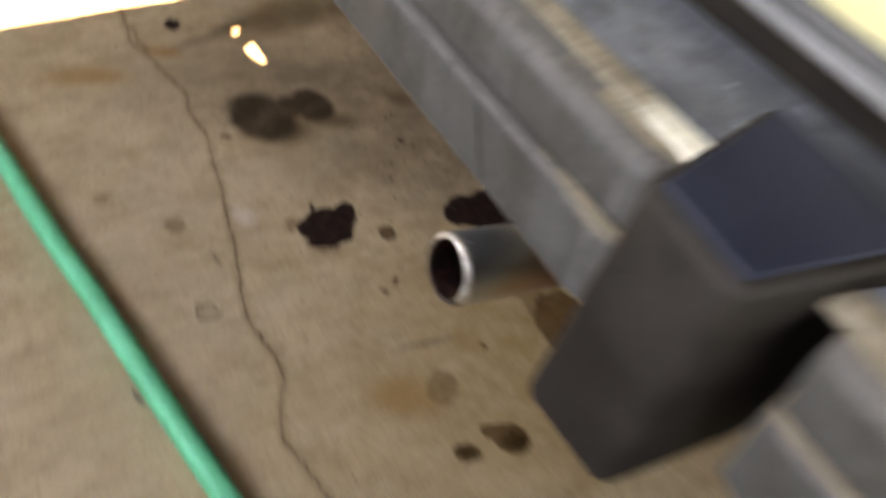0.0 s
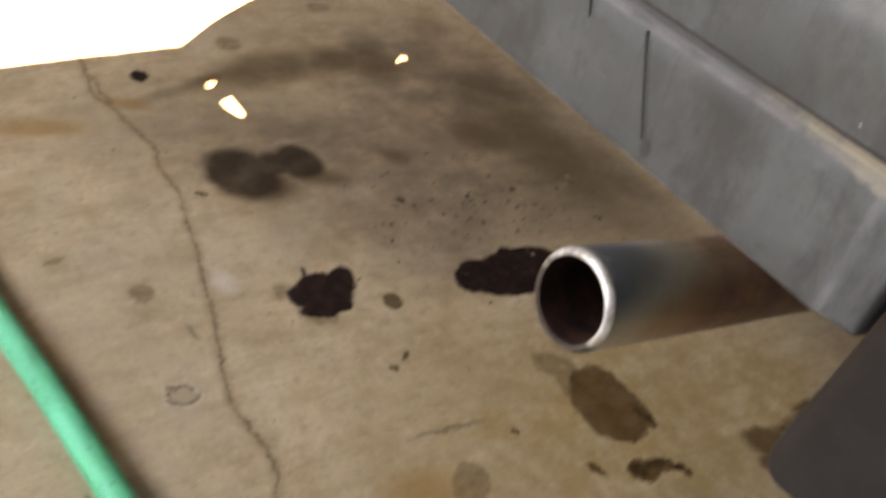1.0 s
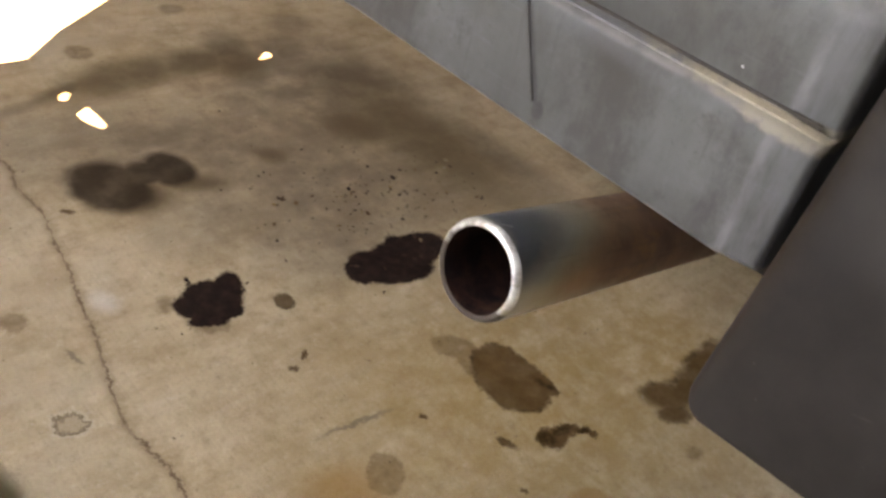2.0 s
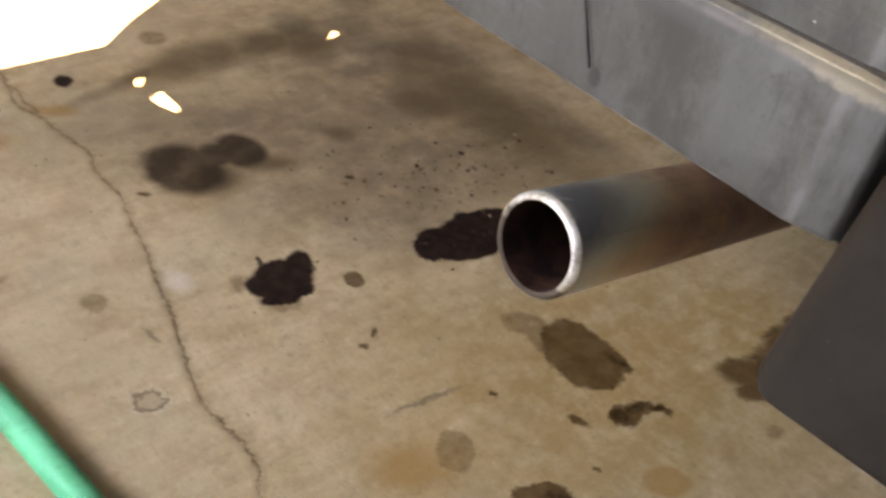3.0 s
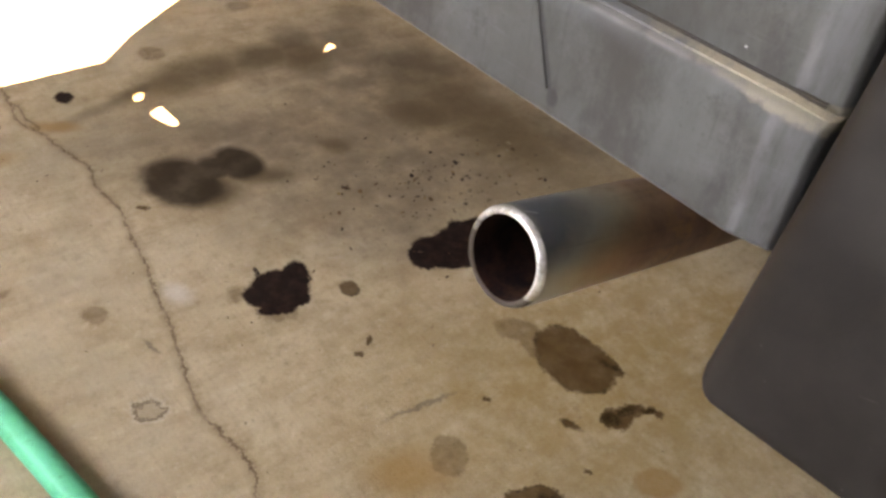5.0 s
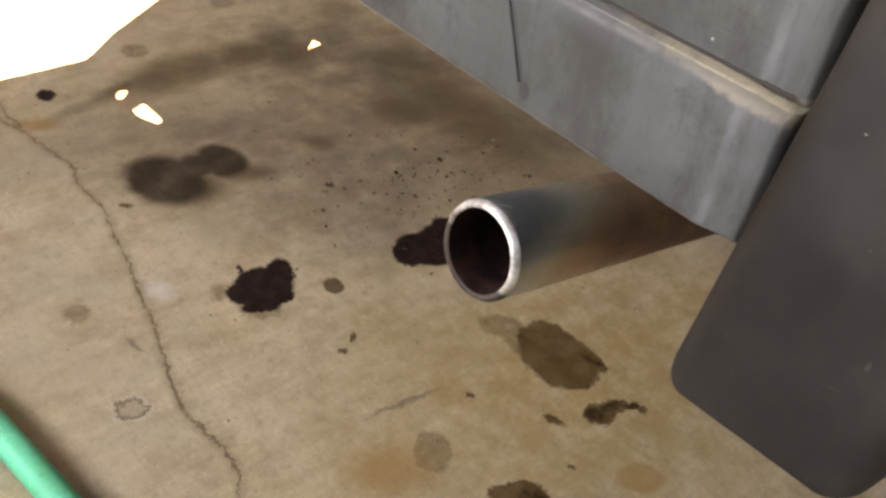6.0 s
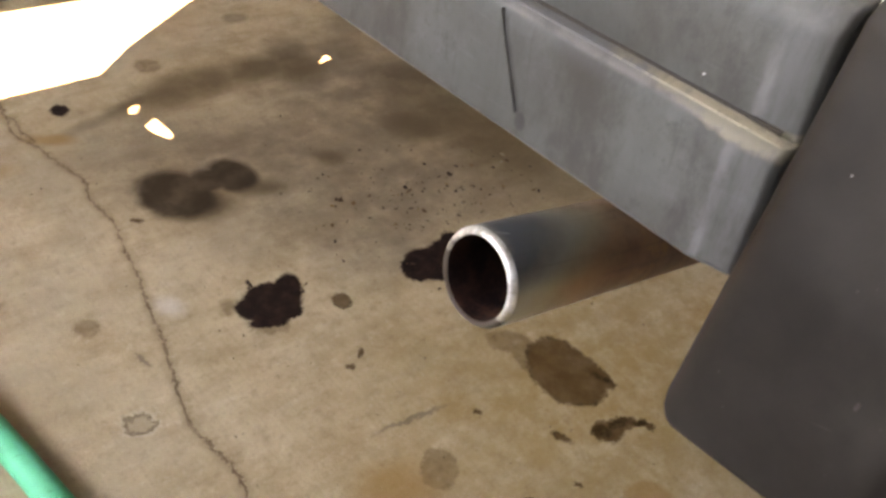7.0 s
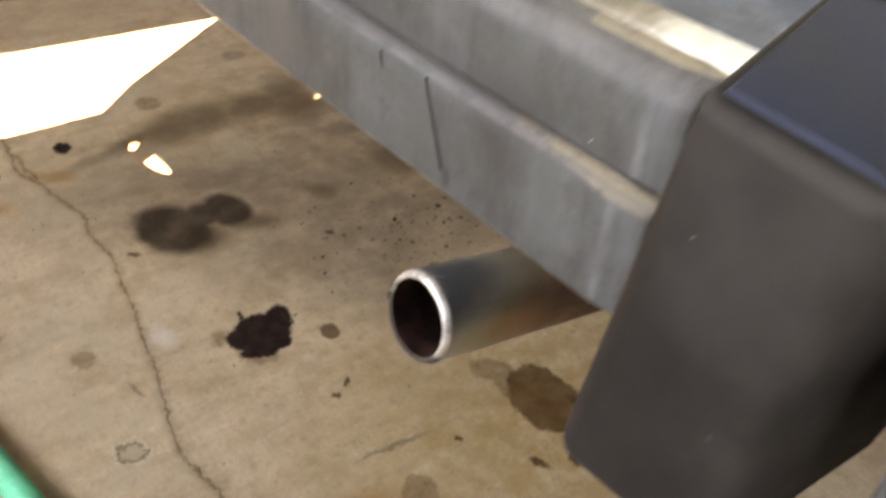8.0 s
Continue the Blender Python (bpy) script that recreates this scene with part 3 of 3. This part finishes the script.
def green_vinyl():
    k = Mat("green_vinyl", 0.55)
    o = k.obj()
    n = k.noise(o, 24, 5, 0.62)
    c = k.mix(k.ramp(n, 0.32, 0.70), (0.014, 0.530, 0.232), (0.030, 0.650, 0.308))
    dirt = k.math("MULTIPLY", k.ramp(k.noise(o, 70, 6, 0.75), 0.55, 0.70), 0.55)
    c = k.mix(dirt, c, (0.045, 0.200, 0.085))
    speck = k.ramp(k.voronoi(o, 75), 0.10, 0.05, 0.0, 0.8)
    speck = k.math("MULTIPLY", speck, k.ramp(k.noise(o, 14, 2), 0.52, 0.60))
    c = k.mix(speck, c, (0.05, 0.09, 0.05))
    return k.done(c, k.ramp(dirt, 0.0, 0.5, 0.50, 0.75), k.bump(n, 0.15, 0.001))


M_HOSE = green_vinyl()
M_BODY = painted("cream_body_paint", (0.62, 0.55, 0.28), (0.50, 0.43, 0.21), (0.70, 0.63, 0.36), 0.3, 0.0, False)
M_TRIM = painted("grey_body_trim", (0.150, 0.148, 0.140), (0.095, 0.093, 0.088), (0.200, 0.198, 0.190), 0.45, 0.0, False)
M_SILL = painted("grey_sill_paint", (0.070, 0.069, 0.066), (0.045, 0.044, 0.042), (0.095, 0.094, 0.090), 0.5, 0.0, False)
M_GAP = simple("dark_brown_rubber", (0.016, 0.011, 0.006), (0.034, 0.023, 0.012), 30, 0.85)
# surfaces of the added, unseen shed; bluish so that their bounce cools the shadows
M_UNSEEN_ROOF = simple("unseen_roof_blue_grey", (0.046, 0.054, 0.068), (0.070, 0.080, 0.098), 3, 0.6)
M_UNSEEN_WALL = simple("unseen_wall_blue_grey", (0.050, 0.058, 0.072), (0.072, 0.082, 0.098), 5, 0.85)
M_LEAF = simple("dry_leaf_brown", (0.030, 0.020, 0.012), (0.065, 0.042, 0.022), 80, 0.7)


def mixed_grit():
    k = Mat("mixed_grit", 0.9)
    chance = k.node("ShaderNodeNewGeometry").outputs["Random Per Island"]
    return k.done(k.colors(chance, [(0.0, (0.022, 0.013, 0.008)), (0.70, (0.060, 0.036, 0.020)), (0.86, (0.120, 0.062, 0.024)), (0.96, (0.22, 0.130, 0.045)), (1.0, (0.27, 0.22, 0.15))]))


M_GRIT = mixed_grit()
M_GRIT.node_tree.nodes["Principled BSDF"].inputs["Specular IOR Level"].default_value = 0.1


# ---- mesh helpers ----
def part(name, bm, mat, parent=None, label="", smooth=True):
    me = bpy.data.meshes.new(name)
    bmesh.ops.recalc_face_normals(bm, faces=bm.faces)
    bm.to_mesh(me)
    bm.free()
    me.materials.append(mat)
    if smooth:
        me.shade_smooth()
    ob = new(name, me)
    if parent is not None:
        ob.parent = parent
    if label:
        ob["label"] = label
    return ob


def sharp(ob, deg=35):
    ob.data.set_sharp_from_angle(angle=radians(deg))
    return ob


def round_path(pts, radius, n=5):
    """Rounds the inner corners of a polyline of 2D points."""
    out = [Vector(pts[0])]
    for a, b, c in zip(pts, pts[1:], pts[2:]):
        a, b, c = Vector(a), Vector(b), Vector(c)
        r = min(radius, (a - b).length * 0.45, (c - b).length * 0.45)
        p, q = b + (a - b).normalized() * r, b + (c - b).normalized() * r
        for i in range(n + 1):
            u = i / n
            out.append((1 - u) ** 2 * p + 2 * u * (1 - u) * b + u * u * q)
    out.append(Vector(pts[-1]))
    return out


def box(bm, lo, hi, bevel=0.0, seg=2):
    r = bmesh.ops.create_cube(bm, size=1.0, matrix=Matrix.Translation([(a + b) / 2 for a, b in zip(lo, hi)]) @ Matrix.Diagonal([b - a for a, b in zip(lo, hi)] + [1]))
    if bevel:
        es = list({e for v in r["verts"] for e in v.link_edges})
        bmesh.ops.bevel(bm, geom=es, offset=bevel, segments=seg, affect="EDGES", profile=0.5)
    return bm


def lathe(bm, prof, n=64):
    """Turns a profile of (x, radius) about the x axis."""
    rings = [[bm.verts.new((x, r * math.cos(2 * math.pi * i / n), r * math.sin(2 * math.pi * i / n))) for i in range(n)] for x, r in prof]
    for a, b in zip(rings, rings[1:]):
        for i in range(n):
            bm.faces.new((a[i], a[(i + 1) % n], b[(i + 1) % n], b[i]))
    return bm


def tube(bm, pts, radius, n=20):
    rings = []
    for i, p in enumerate(pts):
        d = (pts[min(i + 1, len(pts) - 1)] - pts[max(i - 1, 0)]).normalized()
        s = d.cross(Vector((0, 0, 1))).normalized()
        u = s.cross(d)
        rings.append([bm.verts.new(p + radius * (math.cos(a) * s + math.sin(a) * u)) for a in (2 * math.pi * k / n for k in range(n))])
    for a, b in zip(rings, rings[1:]):
        for i in range(n):
            bm.faces.new((a[i], a[(i + 1) % n], b[(i + 1) % n], b[i]))
    bm.faces.new(rings[0])
    bm.faces.new(rings[-1])
    return bm


# ---- ground ----
bm = bmesh.new()
bmesh.ops.create_grid(bm, x_segments=2, y_segments=2, size=150)
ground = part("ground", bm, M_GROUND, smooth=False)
tagged(ground, "tan concrete slab with oil stains, painted shade by the vehicle and a wandering crack", "concrete ground", kind="structure")

# ---- unseen shed added round the van to shape the light: openings above low walls on two sides, roof with a gap and chinks that let the sun down to the slab ----
ROOF_Z = 3.0
SHIFT = SUN * (ROOF_Z / SUN.z)
GAPS = [
    [(-0.36, 1.078), (0.038, 1.108), (0.212, 1.117), (0.296, 1.194), (0.586, 1.404), (0.355, 1.407), (0.138, 1.414), (-0.36, 1.428)],
    [(0.201, 0.975), (0.212, 0.973), (0.226, 0.991), (0.219, 0.998), (0.208, 0.993)],
    [(0.207, 0.931), (0.230, 0.944), (0.232, 0.908), (0.232, 0.884), (0.223, 0.879), (0.210, 0.906)],
    [(0.563, 0.986), (0.597, 1.014), (0.600, 0.994)],
]
WEST, EAST, SOUTH, NORTH = -1.60, 3.60, -2.20, 5.60
OPEN_Y0, OPEN_Y1, SILL, HEAD = -0.38, 1.68, 0.90, 1.95
bm = bmesh.new()
loops = [[(WEST - 0.15, SOUTH - 0.15), (EAST + 0.15, SOUTH - 0.15), (EAST + 0.15, NORTH + 0.15), (WEST - 0.15, NORTH + 0.15)]] + [[(x + SHIFT.x, y + SHIFT.y) for x, y in g] for g in GAPS]
for lp in loops:
    vs = [bm.verts.new((x, y, ROOF_Z)) for x, y in lp]
    for a, b in zip(vs, vs[1:] + vs[:1]):
        bm.edges.new((a, b))
bmesh.ops.triangle_fill(bm, use_beauty=True, use_dissolve=False, edges=bm.edges[:])
for f in bmesh.ops.extrude_face_region(bm, geom=bm.faces[:])["geom"]:
    if isinstance(f, bmesh.types.BMVert):
        f.co.z += 0.004
tagged(part("unseen_roof", bm, M_UNSEEN_ROOF, smooth=False), "grey roof sheet out of view, added to block the sky, with a gap and small holes for the sun patches", "roof", kind="structure")


def wall(name, boxes):
    bm = bmesh.new()
    for lo, hi in boxes:
        box(bm, lo, hi)
    tagged(part(name, bm, M_UNSEEN_WALL, smooth=False), "plain blue-grey wall out of view, added to block and shape the light", "wall", kind="structure")


TOP_Z = ROOF_Z - 0.002
wall("unseen_wall_west", [((WEST - 0.12, SOUTH, 0), (WEST, OPEN_Y0, TOP_Z)), ((WEST - 0.12, OPEN_Y1, 0), (WEST, NORTH, TOP_Z)), ((WEST - 0.12, OPEN_Y0 + 0.002, 0), (WEST - 0.003, OPEN_Y1 - 0.002, SILL)), ((WEST - 0.12, OPEN_Y0 + 0.002, HEAD), (WEST - 0.003, OPEN_Y1 - 0.002, TOP_Z))])
# second opening, added to light the over-rider's side
GAP_X0, GAP_X1, GAP_SILL, GAP_HEAD = -0.55, 0.75, 0.90, 1.65
wall("unseen_wall_south", [((WEST - 0.12, SOUTH - 0.12, 0), (GAP_X0, SOUTH - 0.002, TOP_Z)), ((GAP_X1, SOUTH - 0.12, 0), (EAST + 0.12, SOUTH - 0.002, TOP_Z)), ((GAP_X0 + 0.002, SOUTH - 0.12, 0), (GAP_X1 - 0.002, SOUTH - 0.005, GAP_SILL)), ((GAP_X0 + 0.002, SOUTH - 0.12, GAP_HEAD), (GAP_X1 - 0.002, SOUTH - 0.005, TOP_Z))])
wall("unseen_wall_north", [((WEST - 0.12, NORTH + 0.002, 0), (EAST + 0.12, NORTH + 0.12, TOP_Z))])
wall("unseen_wall_east", [((EAST + 0.002, SOUTH, 0), (EAST + 0.12, NORTH, TOP_Z))])

# ---- van: bumper, over-rider, tailgate, tailpipe ----
van = tagged(new("parked_vehicle"), "parked cream vehicle with a stepped grey rear bumper and steel tailpipe", "vehicle")


def bumper_half(name, prof, mat, y0, y1, parent, label="", droop=0.0):
    """Extrudes a profile of (depth, z) along y; the y0 end has a worn, slightly turned end piece whose shoulder droops."""
    bm = bmesh.new()
    sgn = 1 if y1 > y0 else -1
    plan = round_path([(0.0, abs(y1 - y0)), (0.0, 0.0170), (0.0040, 0.0016), (0.0080, 0.0), (0.085, 0.0)], 0.0014, 3)
    rows = [[bm.verts.new((min(d, 0.03) + g if g < 0.05 else 0.085, y0 + sgn * w, z - droop * max(0.0, 1 - w / 0.016) * (z > 0.59))) for d, z in prof] for g, w in plan]
    for a, b in zip(rows, rows[1:]):
        for i in range(len(prof) - 1):
            bm.faces.new((a[i], a[i + 1], b[i + 1], b[i]))
    return sharp(part(name, bm, mat, parent, label), 32)


LOWER = round_path([(0.030, 0.5560), (0.0080, 0.5502), (0.0022, 0.5506), (0.0008, 0.5532), (0.0006, 0.5650), (-0.0010, 0.5970), (0.0004, 0.6040), (0.0040, 0.6060)], 0.0030)
LEDGE = round_path([(0.0030, 0.6040), (0.0036, 0.6063), (0.0086, 0.6074), (0.0105, 0.6050)], 0.0006)
UPPER = round_path([(0.0200, 0.5960), (0.0115, 0.6000), (0.0088, 0.6070), (0.0080, 0.6130), (0.0066, 0.6320), (0.0070, 0.6420), (0.0125, 0.6505), (0.0200, 0.6530)], 0.0035)
TAN = round_path([(0.0170, 0.6490), (0.0180, 0.6527), (0.0255, 0.6550), (0.0270, 0.6510)], 0.0012)
STRIP = round_path([(0.0255, 0.6490), (0.0262, 0.6553), (0.0280, 0.6566), (0.0405, 0.6596), (0.0420, 0.6570)], 0.0018)
PLATE = round_path([(0.0415, 0.6520), (0.0440, 0.6582), (0.118, 0.6640), (0.120, 0.6550)], 0.004)
for y0, y1 in ((-0.1125, 0.60), (-0.2180, -1.30)):
    bumper = part("rear_bumper", box(bmesh.new(), (0.030, min(y0, y1) + (0.0 if y1 > y0 else 0.03) + (0.012 if y1 > y0 else 0), 0.559), (0.115, max(y0, y1) - (0.012 if y1 < y0 else 0.03), 0.656), 0.003), M_DARK, van, "dark hollow core of the bumper")
    bumper_half("lower_face", LOWER, M_GREY, y0, y1, bumper, "weathered grey lower bumper face", 0.0025)
    bumper_half("ledge", LEDGE, M_DUST, y0, y1, bumper, "dusty cream ledge", 0.0028)
    bumper_half("upper_ledge", TAN, M_DUST, y0, y1, bumper, "dusty tan upper ledge")
    face = bumper_half("upper_face", UPPER, M_GREY, y0, y1, bumper, "weathered grey upper bumper face")
    upper_face = face if y1 > y0 else upper_face


def extruded(prof, y0, y1):
    bm = bmesh.new()
    rows = [[bm.verts.new((d, y, z)) for d, z in prof] for y in (y0, y1)]
    for i in range(len(prof) - 1):
        bm.faces.new((rows[0][i], rows[0][i + 1], rows[1][i + 1], rows[1][i]))
    return bm


# narrow dark brown strip along the joint of ledge and upper face
CREASE = round_path([(0.0092, 0.6064), (0.0081, 0.6070), (0.0079, 0.6082), (0.0090, 0.6088)], 0.0004)
part("crease", extruded(CREASE, -0.1080, 0.60), M_GAP, van, "dark brown joint above the ledge")
sharp(part("edge_strip", extruded(STRIP, -1.30, 0.60), M_CREAM, van, "dusty cream edge strip"), 50)
sharp(part("tread_plate", extruded(PLATE, -1.30, 0.60), M_TOP, van, "blue-grey top plate of the bumper"), 50)

# panel joints in the lower face: one long, one shorter and fainter
def panel_joint(y, z0, z1, half, lean):
    bm = bmesh.new()
    box(bm, (-0.0010, -half, z0), (0.004, half, z1), half * 0.6)
    for v in bm.verts:
        rise = v.co.z - z0
        v.co.y += y + rise * lean + 0.0006 * math.sin(rise * 90)
        v.co.x -= max(v.co.z - 0.565, 0) * 0.045 - 0.0006
    part("panel_joint", bm, M_SEAM, van, "dark vertical seam")


panel_joint(-0.001, 0.563, 0.603, 0.00030, 0.40)
panel_joint(0.046, 0.594, 0.602, 0.00014, 0.30)


def over_rider():
    """A tapered rubber block with rounded corners, sloping back at the top."""
    bm = bmesh.new()
    box(bm, (-0.5, -0.5, -0.5), (0.5, 0.5, 0.5))
    # corner places: front bottom, front top, back top, back bottom for both sides
    place = {(-1, 1, -1): (-0.034, -0.1196, 0.5062), (-1, 1, 1): (-0.015, -0.1245, 0.662), (1, 1, 1): (0.070, -0.114, 0.6800), (1, 1, -1): (0.060, -0.116, 0.5340),
             (-1, -1, -1): (-0.034, -0.1920, 0.5110), (-1, -1, 1): (-0.0185, -0.1915, 0.660), (1, -1, 1): (0.070, -0.217, 0.6778), (1, -1, -1): (0.052, -0.205, 0.5340)}
    for v in bm.verts:
        v.co = place[tuple(1 if c > 0 else -1 for c in v.co)]
    front = [e for e in bm.edges if sum(v.co.z for v in e.verts) < 1.1 or all(v.co.x < 0 for v in e.verts) and abs(e.verts[0].co.z - e.verts[1].co.z) > 0.1]
    bmesh.ops.bevel(bm, geom=front, offset=0.010, segments=5, affect="EDGES", profile=0.5)
    rest = [e for e in bm.edges if e.calc_face_angle(0) > 0.5]
    bmesh.ops.bevel(bm, geom=rest, offset=0.006, segments=3, affect="EDGES", profile=0.5)
    return bm


block = sharp(part("over_rider", over_rider(), M_RUBBER, van, "black rubber over-rider with rounded corners"), 40)

# thin sheet added on the over-rider's top to carry the painted sky reflection
bm = bmesh.new()
top = [(x, y, 0.6624 + 0.212 * (x + 0.015) + 0.021 * (y + 0.1245)) for x, y in ((-0.0085, -0.1300), (0.066, -0.1195), (0.066, -0.2100), (-0.0115, -0.1865))]
low = [bm.verts.new(v) for v in top]
high = [bm.verts.new((x + (0.0015 if x < 0 else -0.0015), y + (-0.0015 if y > -0.16 else 0.0015), z + 0.0018)) for x, y, z in top]
bm.faces.new(high)
for i in range(4):
    bm.faces.new((low[i], low[(i + 1) % 4], high[(i + 1) % 4], high[i]))
part("sky_tinted_top", bm, M_SKY_TOP, van, "top of the over-rider, the sky's reflection painted on as dark blue", smooth=False)

def fleck(x, y, z, r, parent):
    bm = bmesh.new()
    bmesh.ops.create_icosphere(bm, subdivisions=1, radius=r, matrix=Matrix.Translation((x, y, z)) @ Matrix.Diagonal((0.4, 1.3, 1.0, 1)))
    part("paint_fleck", bm, M_FLECK, parent, "pale fleck of dried paint")


fleck(-0.0210, -0.1424, 0.6223, 0.00034, block)
fleck(0.0078, -0.0745, 0.6138, 0.00050, upper_face)
fleck(0.0105, -0.1080, 0.6260, 0.00040, upper_face)

# body above the bumper: a deep dark gap, a pale bead, a grey sill panel, then cream paint
bm = bmesh.new()
box(bm, (0.124, -1.30, 0.630), (0.200, 0.60, 0.660), 0.004, 3)
part("seal", bm, M_GAP, van, "dark rubber gap")
bm = bmesh.new()
box(bm, (0.125, -1.30, 0.6765), (0.200, 0.60, 0.6865), 0.004, 4)
part("trim", bm, M_TRIM, van, "pale grey bead under the tailgate")
bm = bmesh.new()
box(bm, (0.129, -1.30, 0.6868), (0.210, 0.60, 0.6985), 0.002, 3)
part("sill_panel", bm, M_SILL, van, "grey lower tailgate trim")
bm = bmesh.new()
box(bm, (0.127, -1.30, 0.6990), (2.60, 0.60, 0.80), 0.006, 4)
part("body", bm, M_BODY, van, "cream painted tailgate")
bm = bmesh.new()
box(bm, (0.24, -1.25, 0.40), (2.55, 0.55, 0.70), 0.02, 2)
part("underbody", bm, M_DARK, van)
for y in (0.40, -1.10):
    bm = bmesh.new()
    lathe(bm, [(-0.09, 0.17), (-0.09, 0.29), (-0.06, 0.31), (0.06, 0.31), (0.09, 0.29), (0.09, 0.17), (-0.09, 0.17)], 40)
    bm.transform(Matrix.Translation((1.0, y, 0.31)) @ Matrix.Rotation(radians(90), 4, "Z"))
    part("wheel", bm, M_RUBBER, van)

# tailpipe, its mouth tipped up a little
R = 0.0252
pipe = part("tailpipe", lathe(bmesh.new(), [(0.0030, R - 0.0003), (0.0042, R), (0.05, R), (0.55, R)], 72), M_PIPE, van, "heat-blued steel tailpipe turning rusty")
pipe.matrix_world = Matrix.Translation((-0.0073, -0.0034, 0.4754)) @ Matrix.Rotation(radians(-1.9), 4, "Z") @ Matrix.Rotation(radians(10.06), 4, "Y")
LIP = [(0.0042, R - 0.0001), (0.0030, R - 0.0001), (0.0017, R - 0.0006), (0.0008, R - 0.0013), (0.0002, R - 0.0021), (0.0, R - 0.0029), (0.0004, R - 0.0035), (0.0012, R - 0.0040)]
lip = part("lip", lathe(bmesh.new(), LIP, 96), M_RIM, pipe, "bright worn lip")
bore = part("bore", lathe(bmesh.new(), [(0.0012, R - 0.0040), (0.0024, R - 0.0042), (0.02, R - 0.0042), (0.55, R - 0.0042)], 96), M_SOOT, pipe, "sooty brown inside of the pipe")

# ---- hose ----
pts = []
knots = [(0.02, -1.2), (-0.03, -0.5), (-0.078, -0.1), (-0.117, 0.124), (-0.140, 0.26), (-0.167, 0.429), (-0.1935, 0.577), (-0.220, 0.755), (-0.257, 1.0), (-0.32, 1.4), (-0.5, 2.0), (-0.9, 2.9)]
for i in range(len(knots) - 1):
    p0, p1, p2, p3 = (Vector((*knots[min(max(j, 0), len(knots) - 1)], 0)) for j in (i - 1, i, i + 1, i + 2))
    for s in range(10):
        u = s / 10
        q = 0.5 * (2 * p1 + (p2 - p0) * u + (2 * p0 - 5 * p1 + 4 * p2 - p3) * u * u + (3 * p1 - p0 - 3 * p2 + p3) * u ** 3)
        pts.append(Vector((q.x - 0.001, q.y, 0.0148)))
hose = part("garden_hose", tube(bmesh.new(), pts, 0.0146, 24), M_HOSE)
tagged(hose, "bright green vinyl garden hose lying on the concrete", "hose")

# ---- dry leaf sliver against the hose ----
bm = bmesh.new()
n = 10
edge = [(i / n - 0.5, 0.0022 * math.sin(math.pi * i / n) ** 0.8) for i in range(n + 1)]
up = [bm.verts.new((u * 0.030, w, 0.0015 + 0.003 * (u + 0.5) ** 2)) for u, w in edge]
dn = [bm.verts.new((u * 0.030, -w, 0.0008 + 0.003 * (u + 0.5) ** 2)) for u, w in edge[1:-1]]
dn = [up[0]] + dn + [up[-1]]
for i in range(n):
    f = [up[i], up[i + 1], dn[i + 1], dn[i]]
    bm.faces.new([v for k, v in enumerate(f) if v not in f[:k]])
for f in bmesh.ops.extrude_face_region(bm, geom=bm.faces[:])["geom"]:
    if isinstance(f, bmesh.types.BMVert):
        f.co.z -= 0.0006
leaf = part("dry_leaf", bm, M_LEAF)
leaf.matrix_world = pose(-0.164, 0.292, 0, 0, 0, -74)
tagged(leaf, "thin dark dry leaf sliver lying against the hose", "leaf")

# ---- grit on the slab ----
rng = random.Random(4)
bm = bmesh.new()
for i in range(300):
    x, y = rng.gauss(0.47, 0.10), rng.gauss(0.55, 0.07)
    if i > 220:
        x, y = rng.uniform(-0.1, 0.6), rng.uniform(0.0, 1.0)
    s = rng.uniform(0.0008, 0.0023) * rng.choice((0.7, 0.8, 1, 1, 1.7)) * (1.0 if i < 220 else 0.55)
    r = bmesh.ops.create_icosphere(bm, subdivisions=1, radius=s, matrix=Matrix.Translation((x, y, s * 0.2)) @ Matrix.Rotation(rng.uniform(0, 3), 4, "Z") @ Matrix.Diagonal((rng.uniform(0.8, 2.2), rng.uniform(0.6, 1.1), 0.4, 1)))
    for v in r["verts"]:
        v.co += Vector((rng.uniform(-1, 1), rng.uniform(-1, 1), rng.uniform(-0.3, 0.3))) * s * 0.35
grit = part("grit", bm, M_GRIT, smooth=False)
tagged(grit, "dark crumbs of grit scattered on the concrete", "grit", kind="stuff")
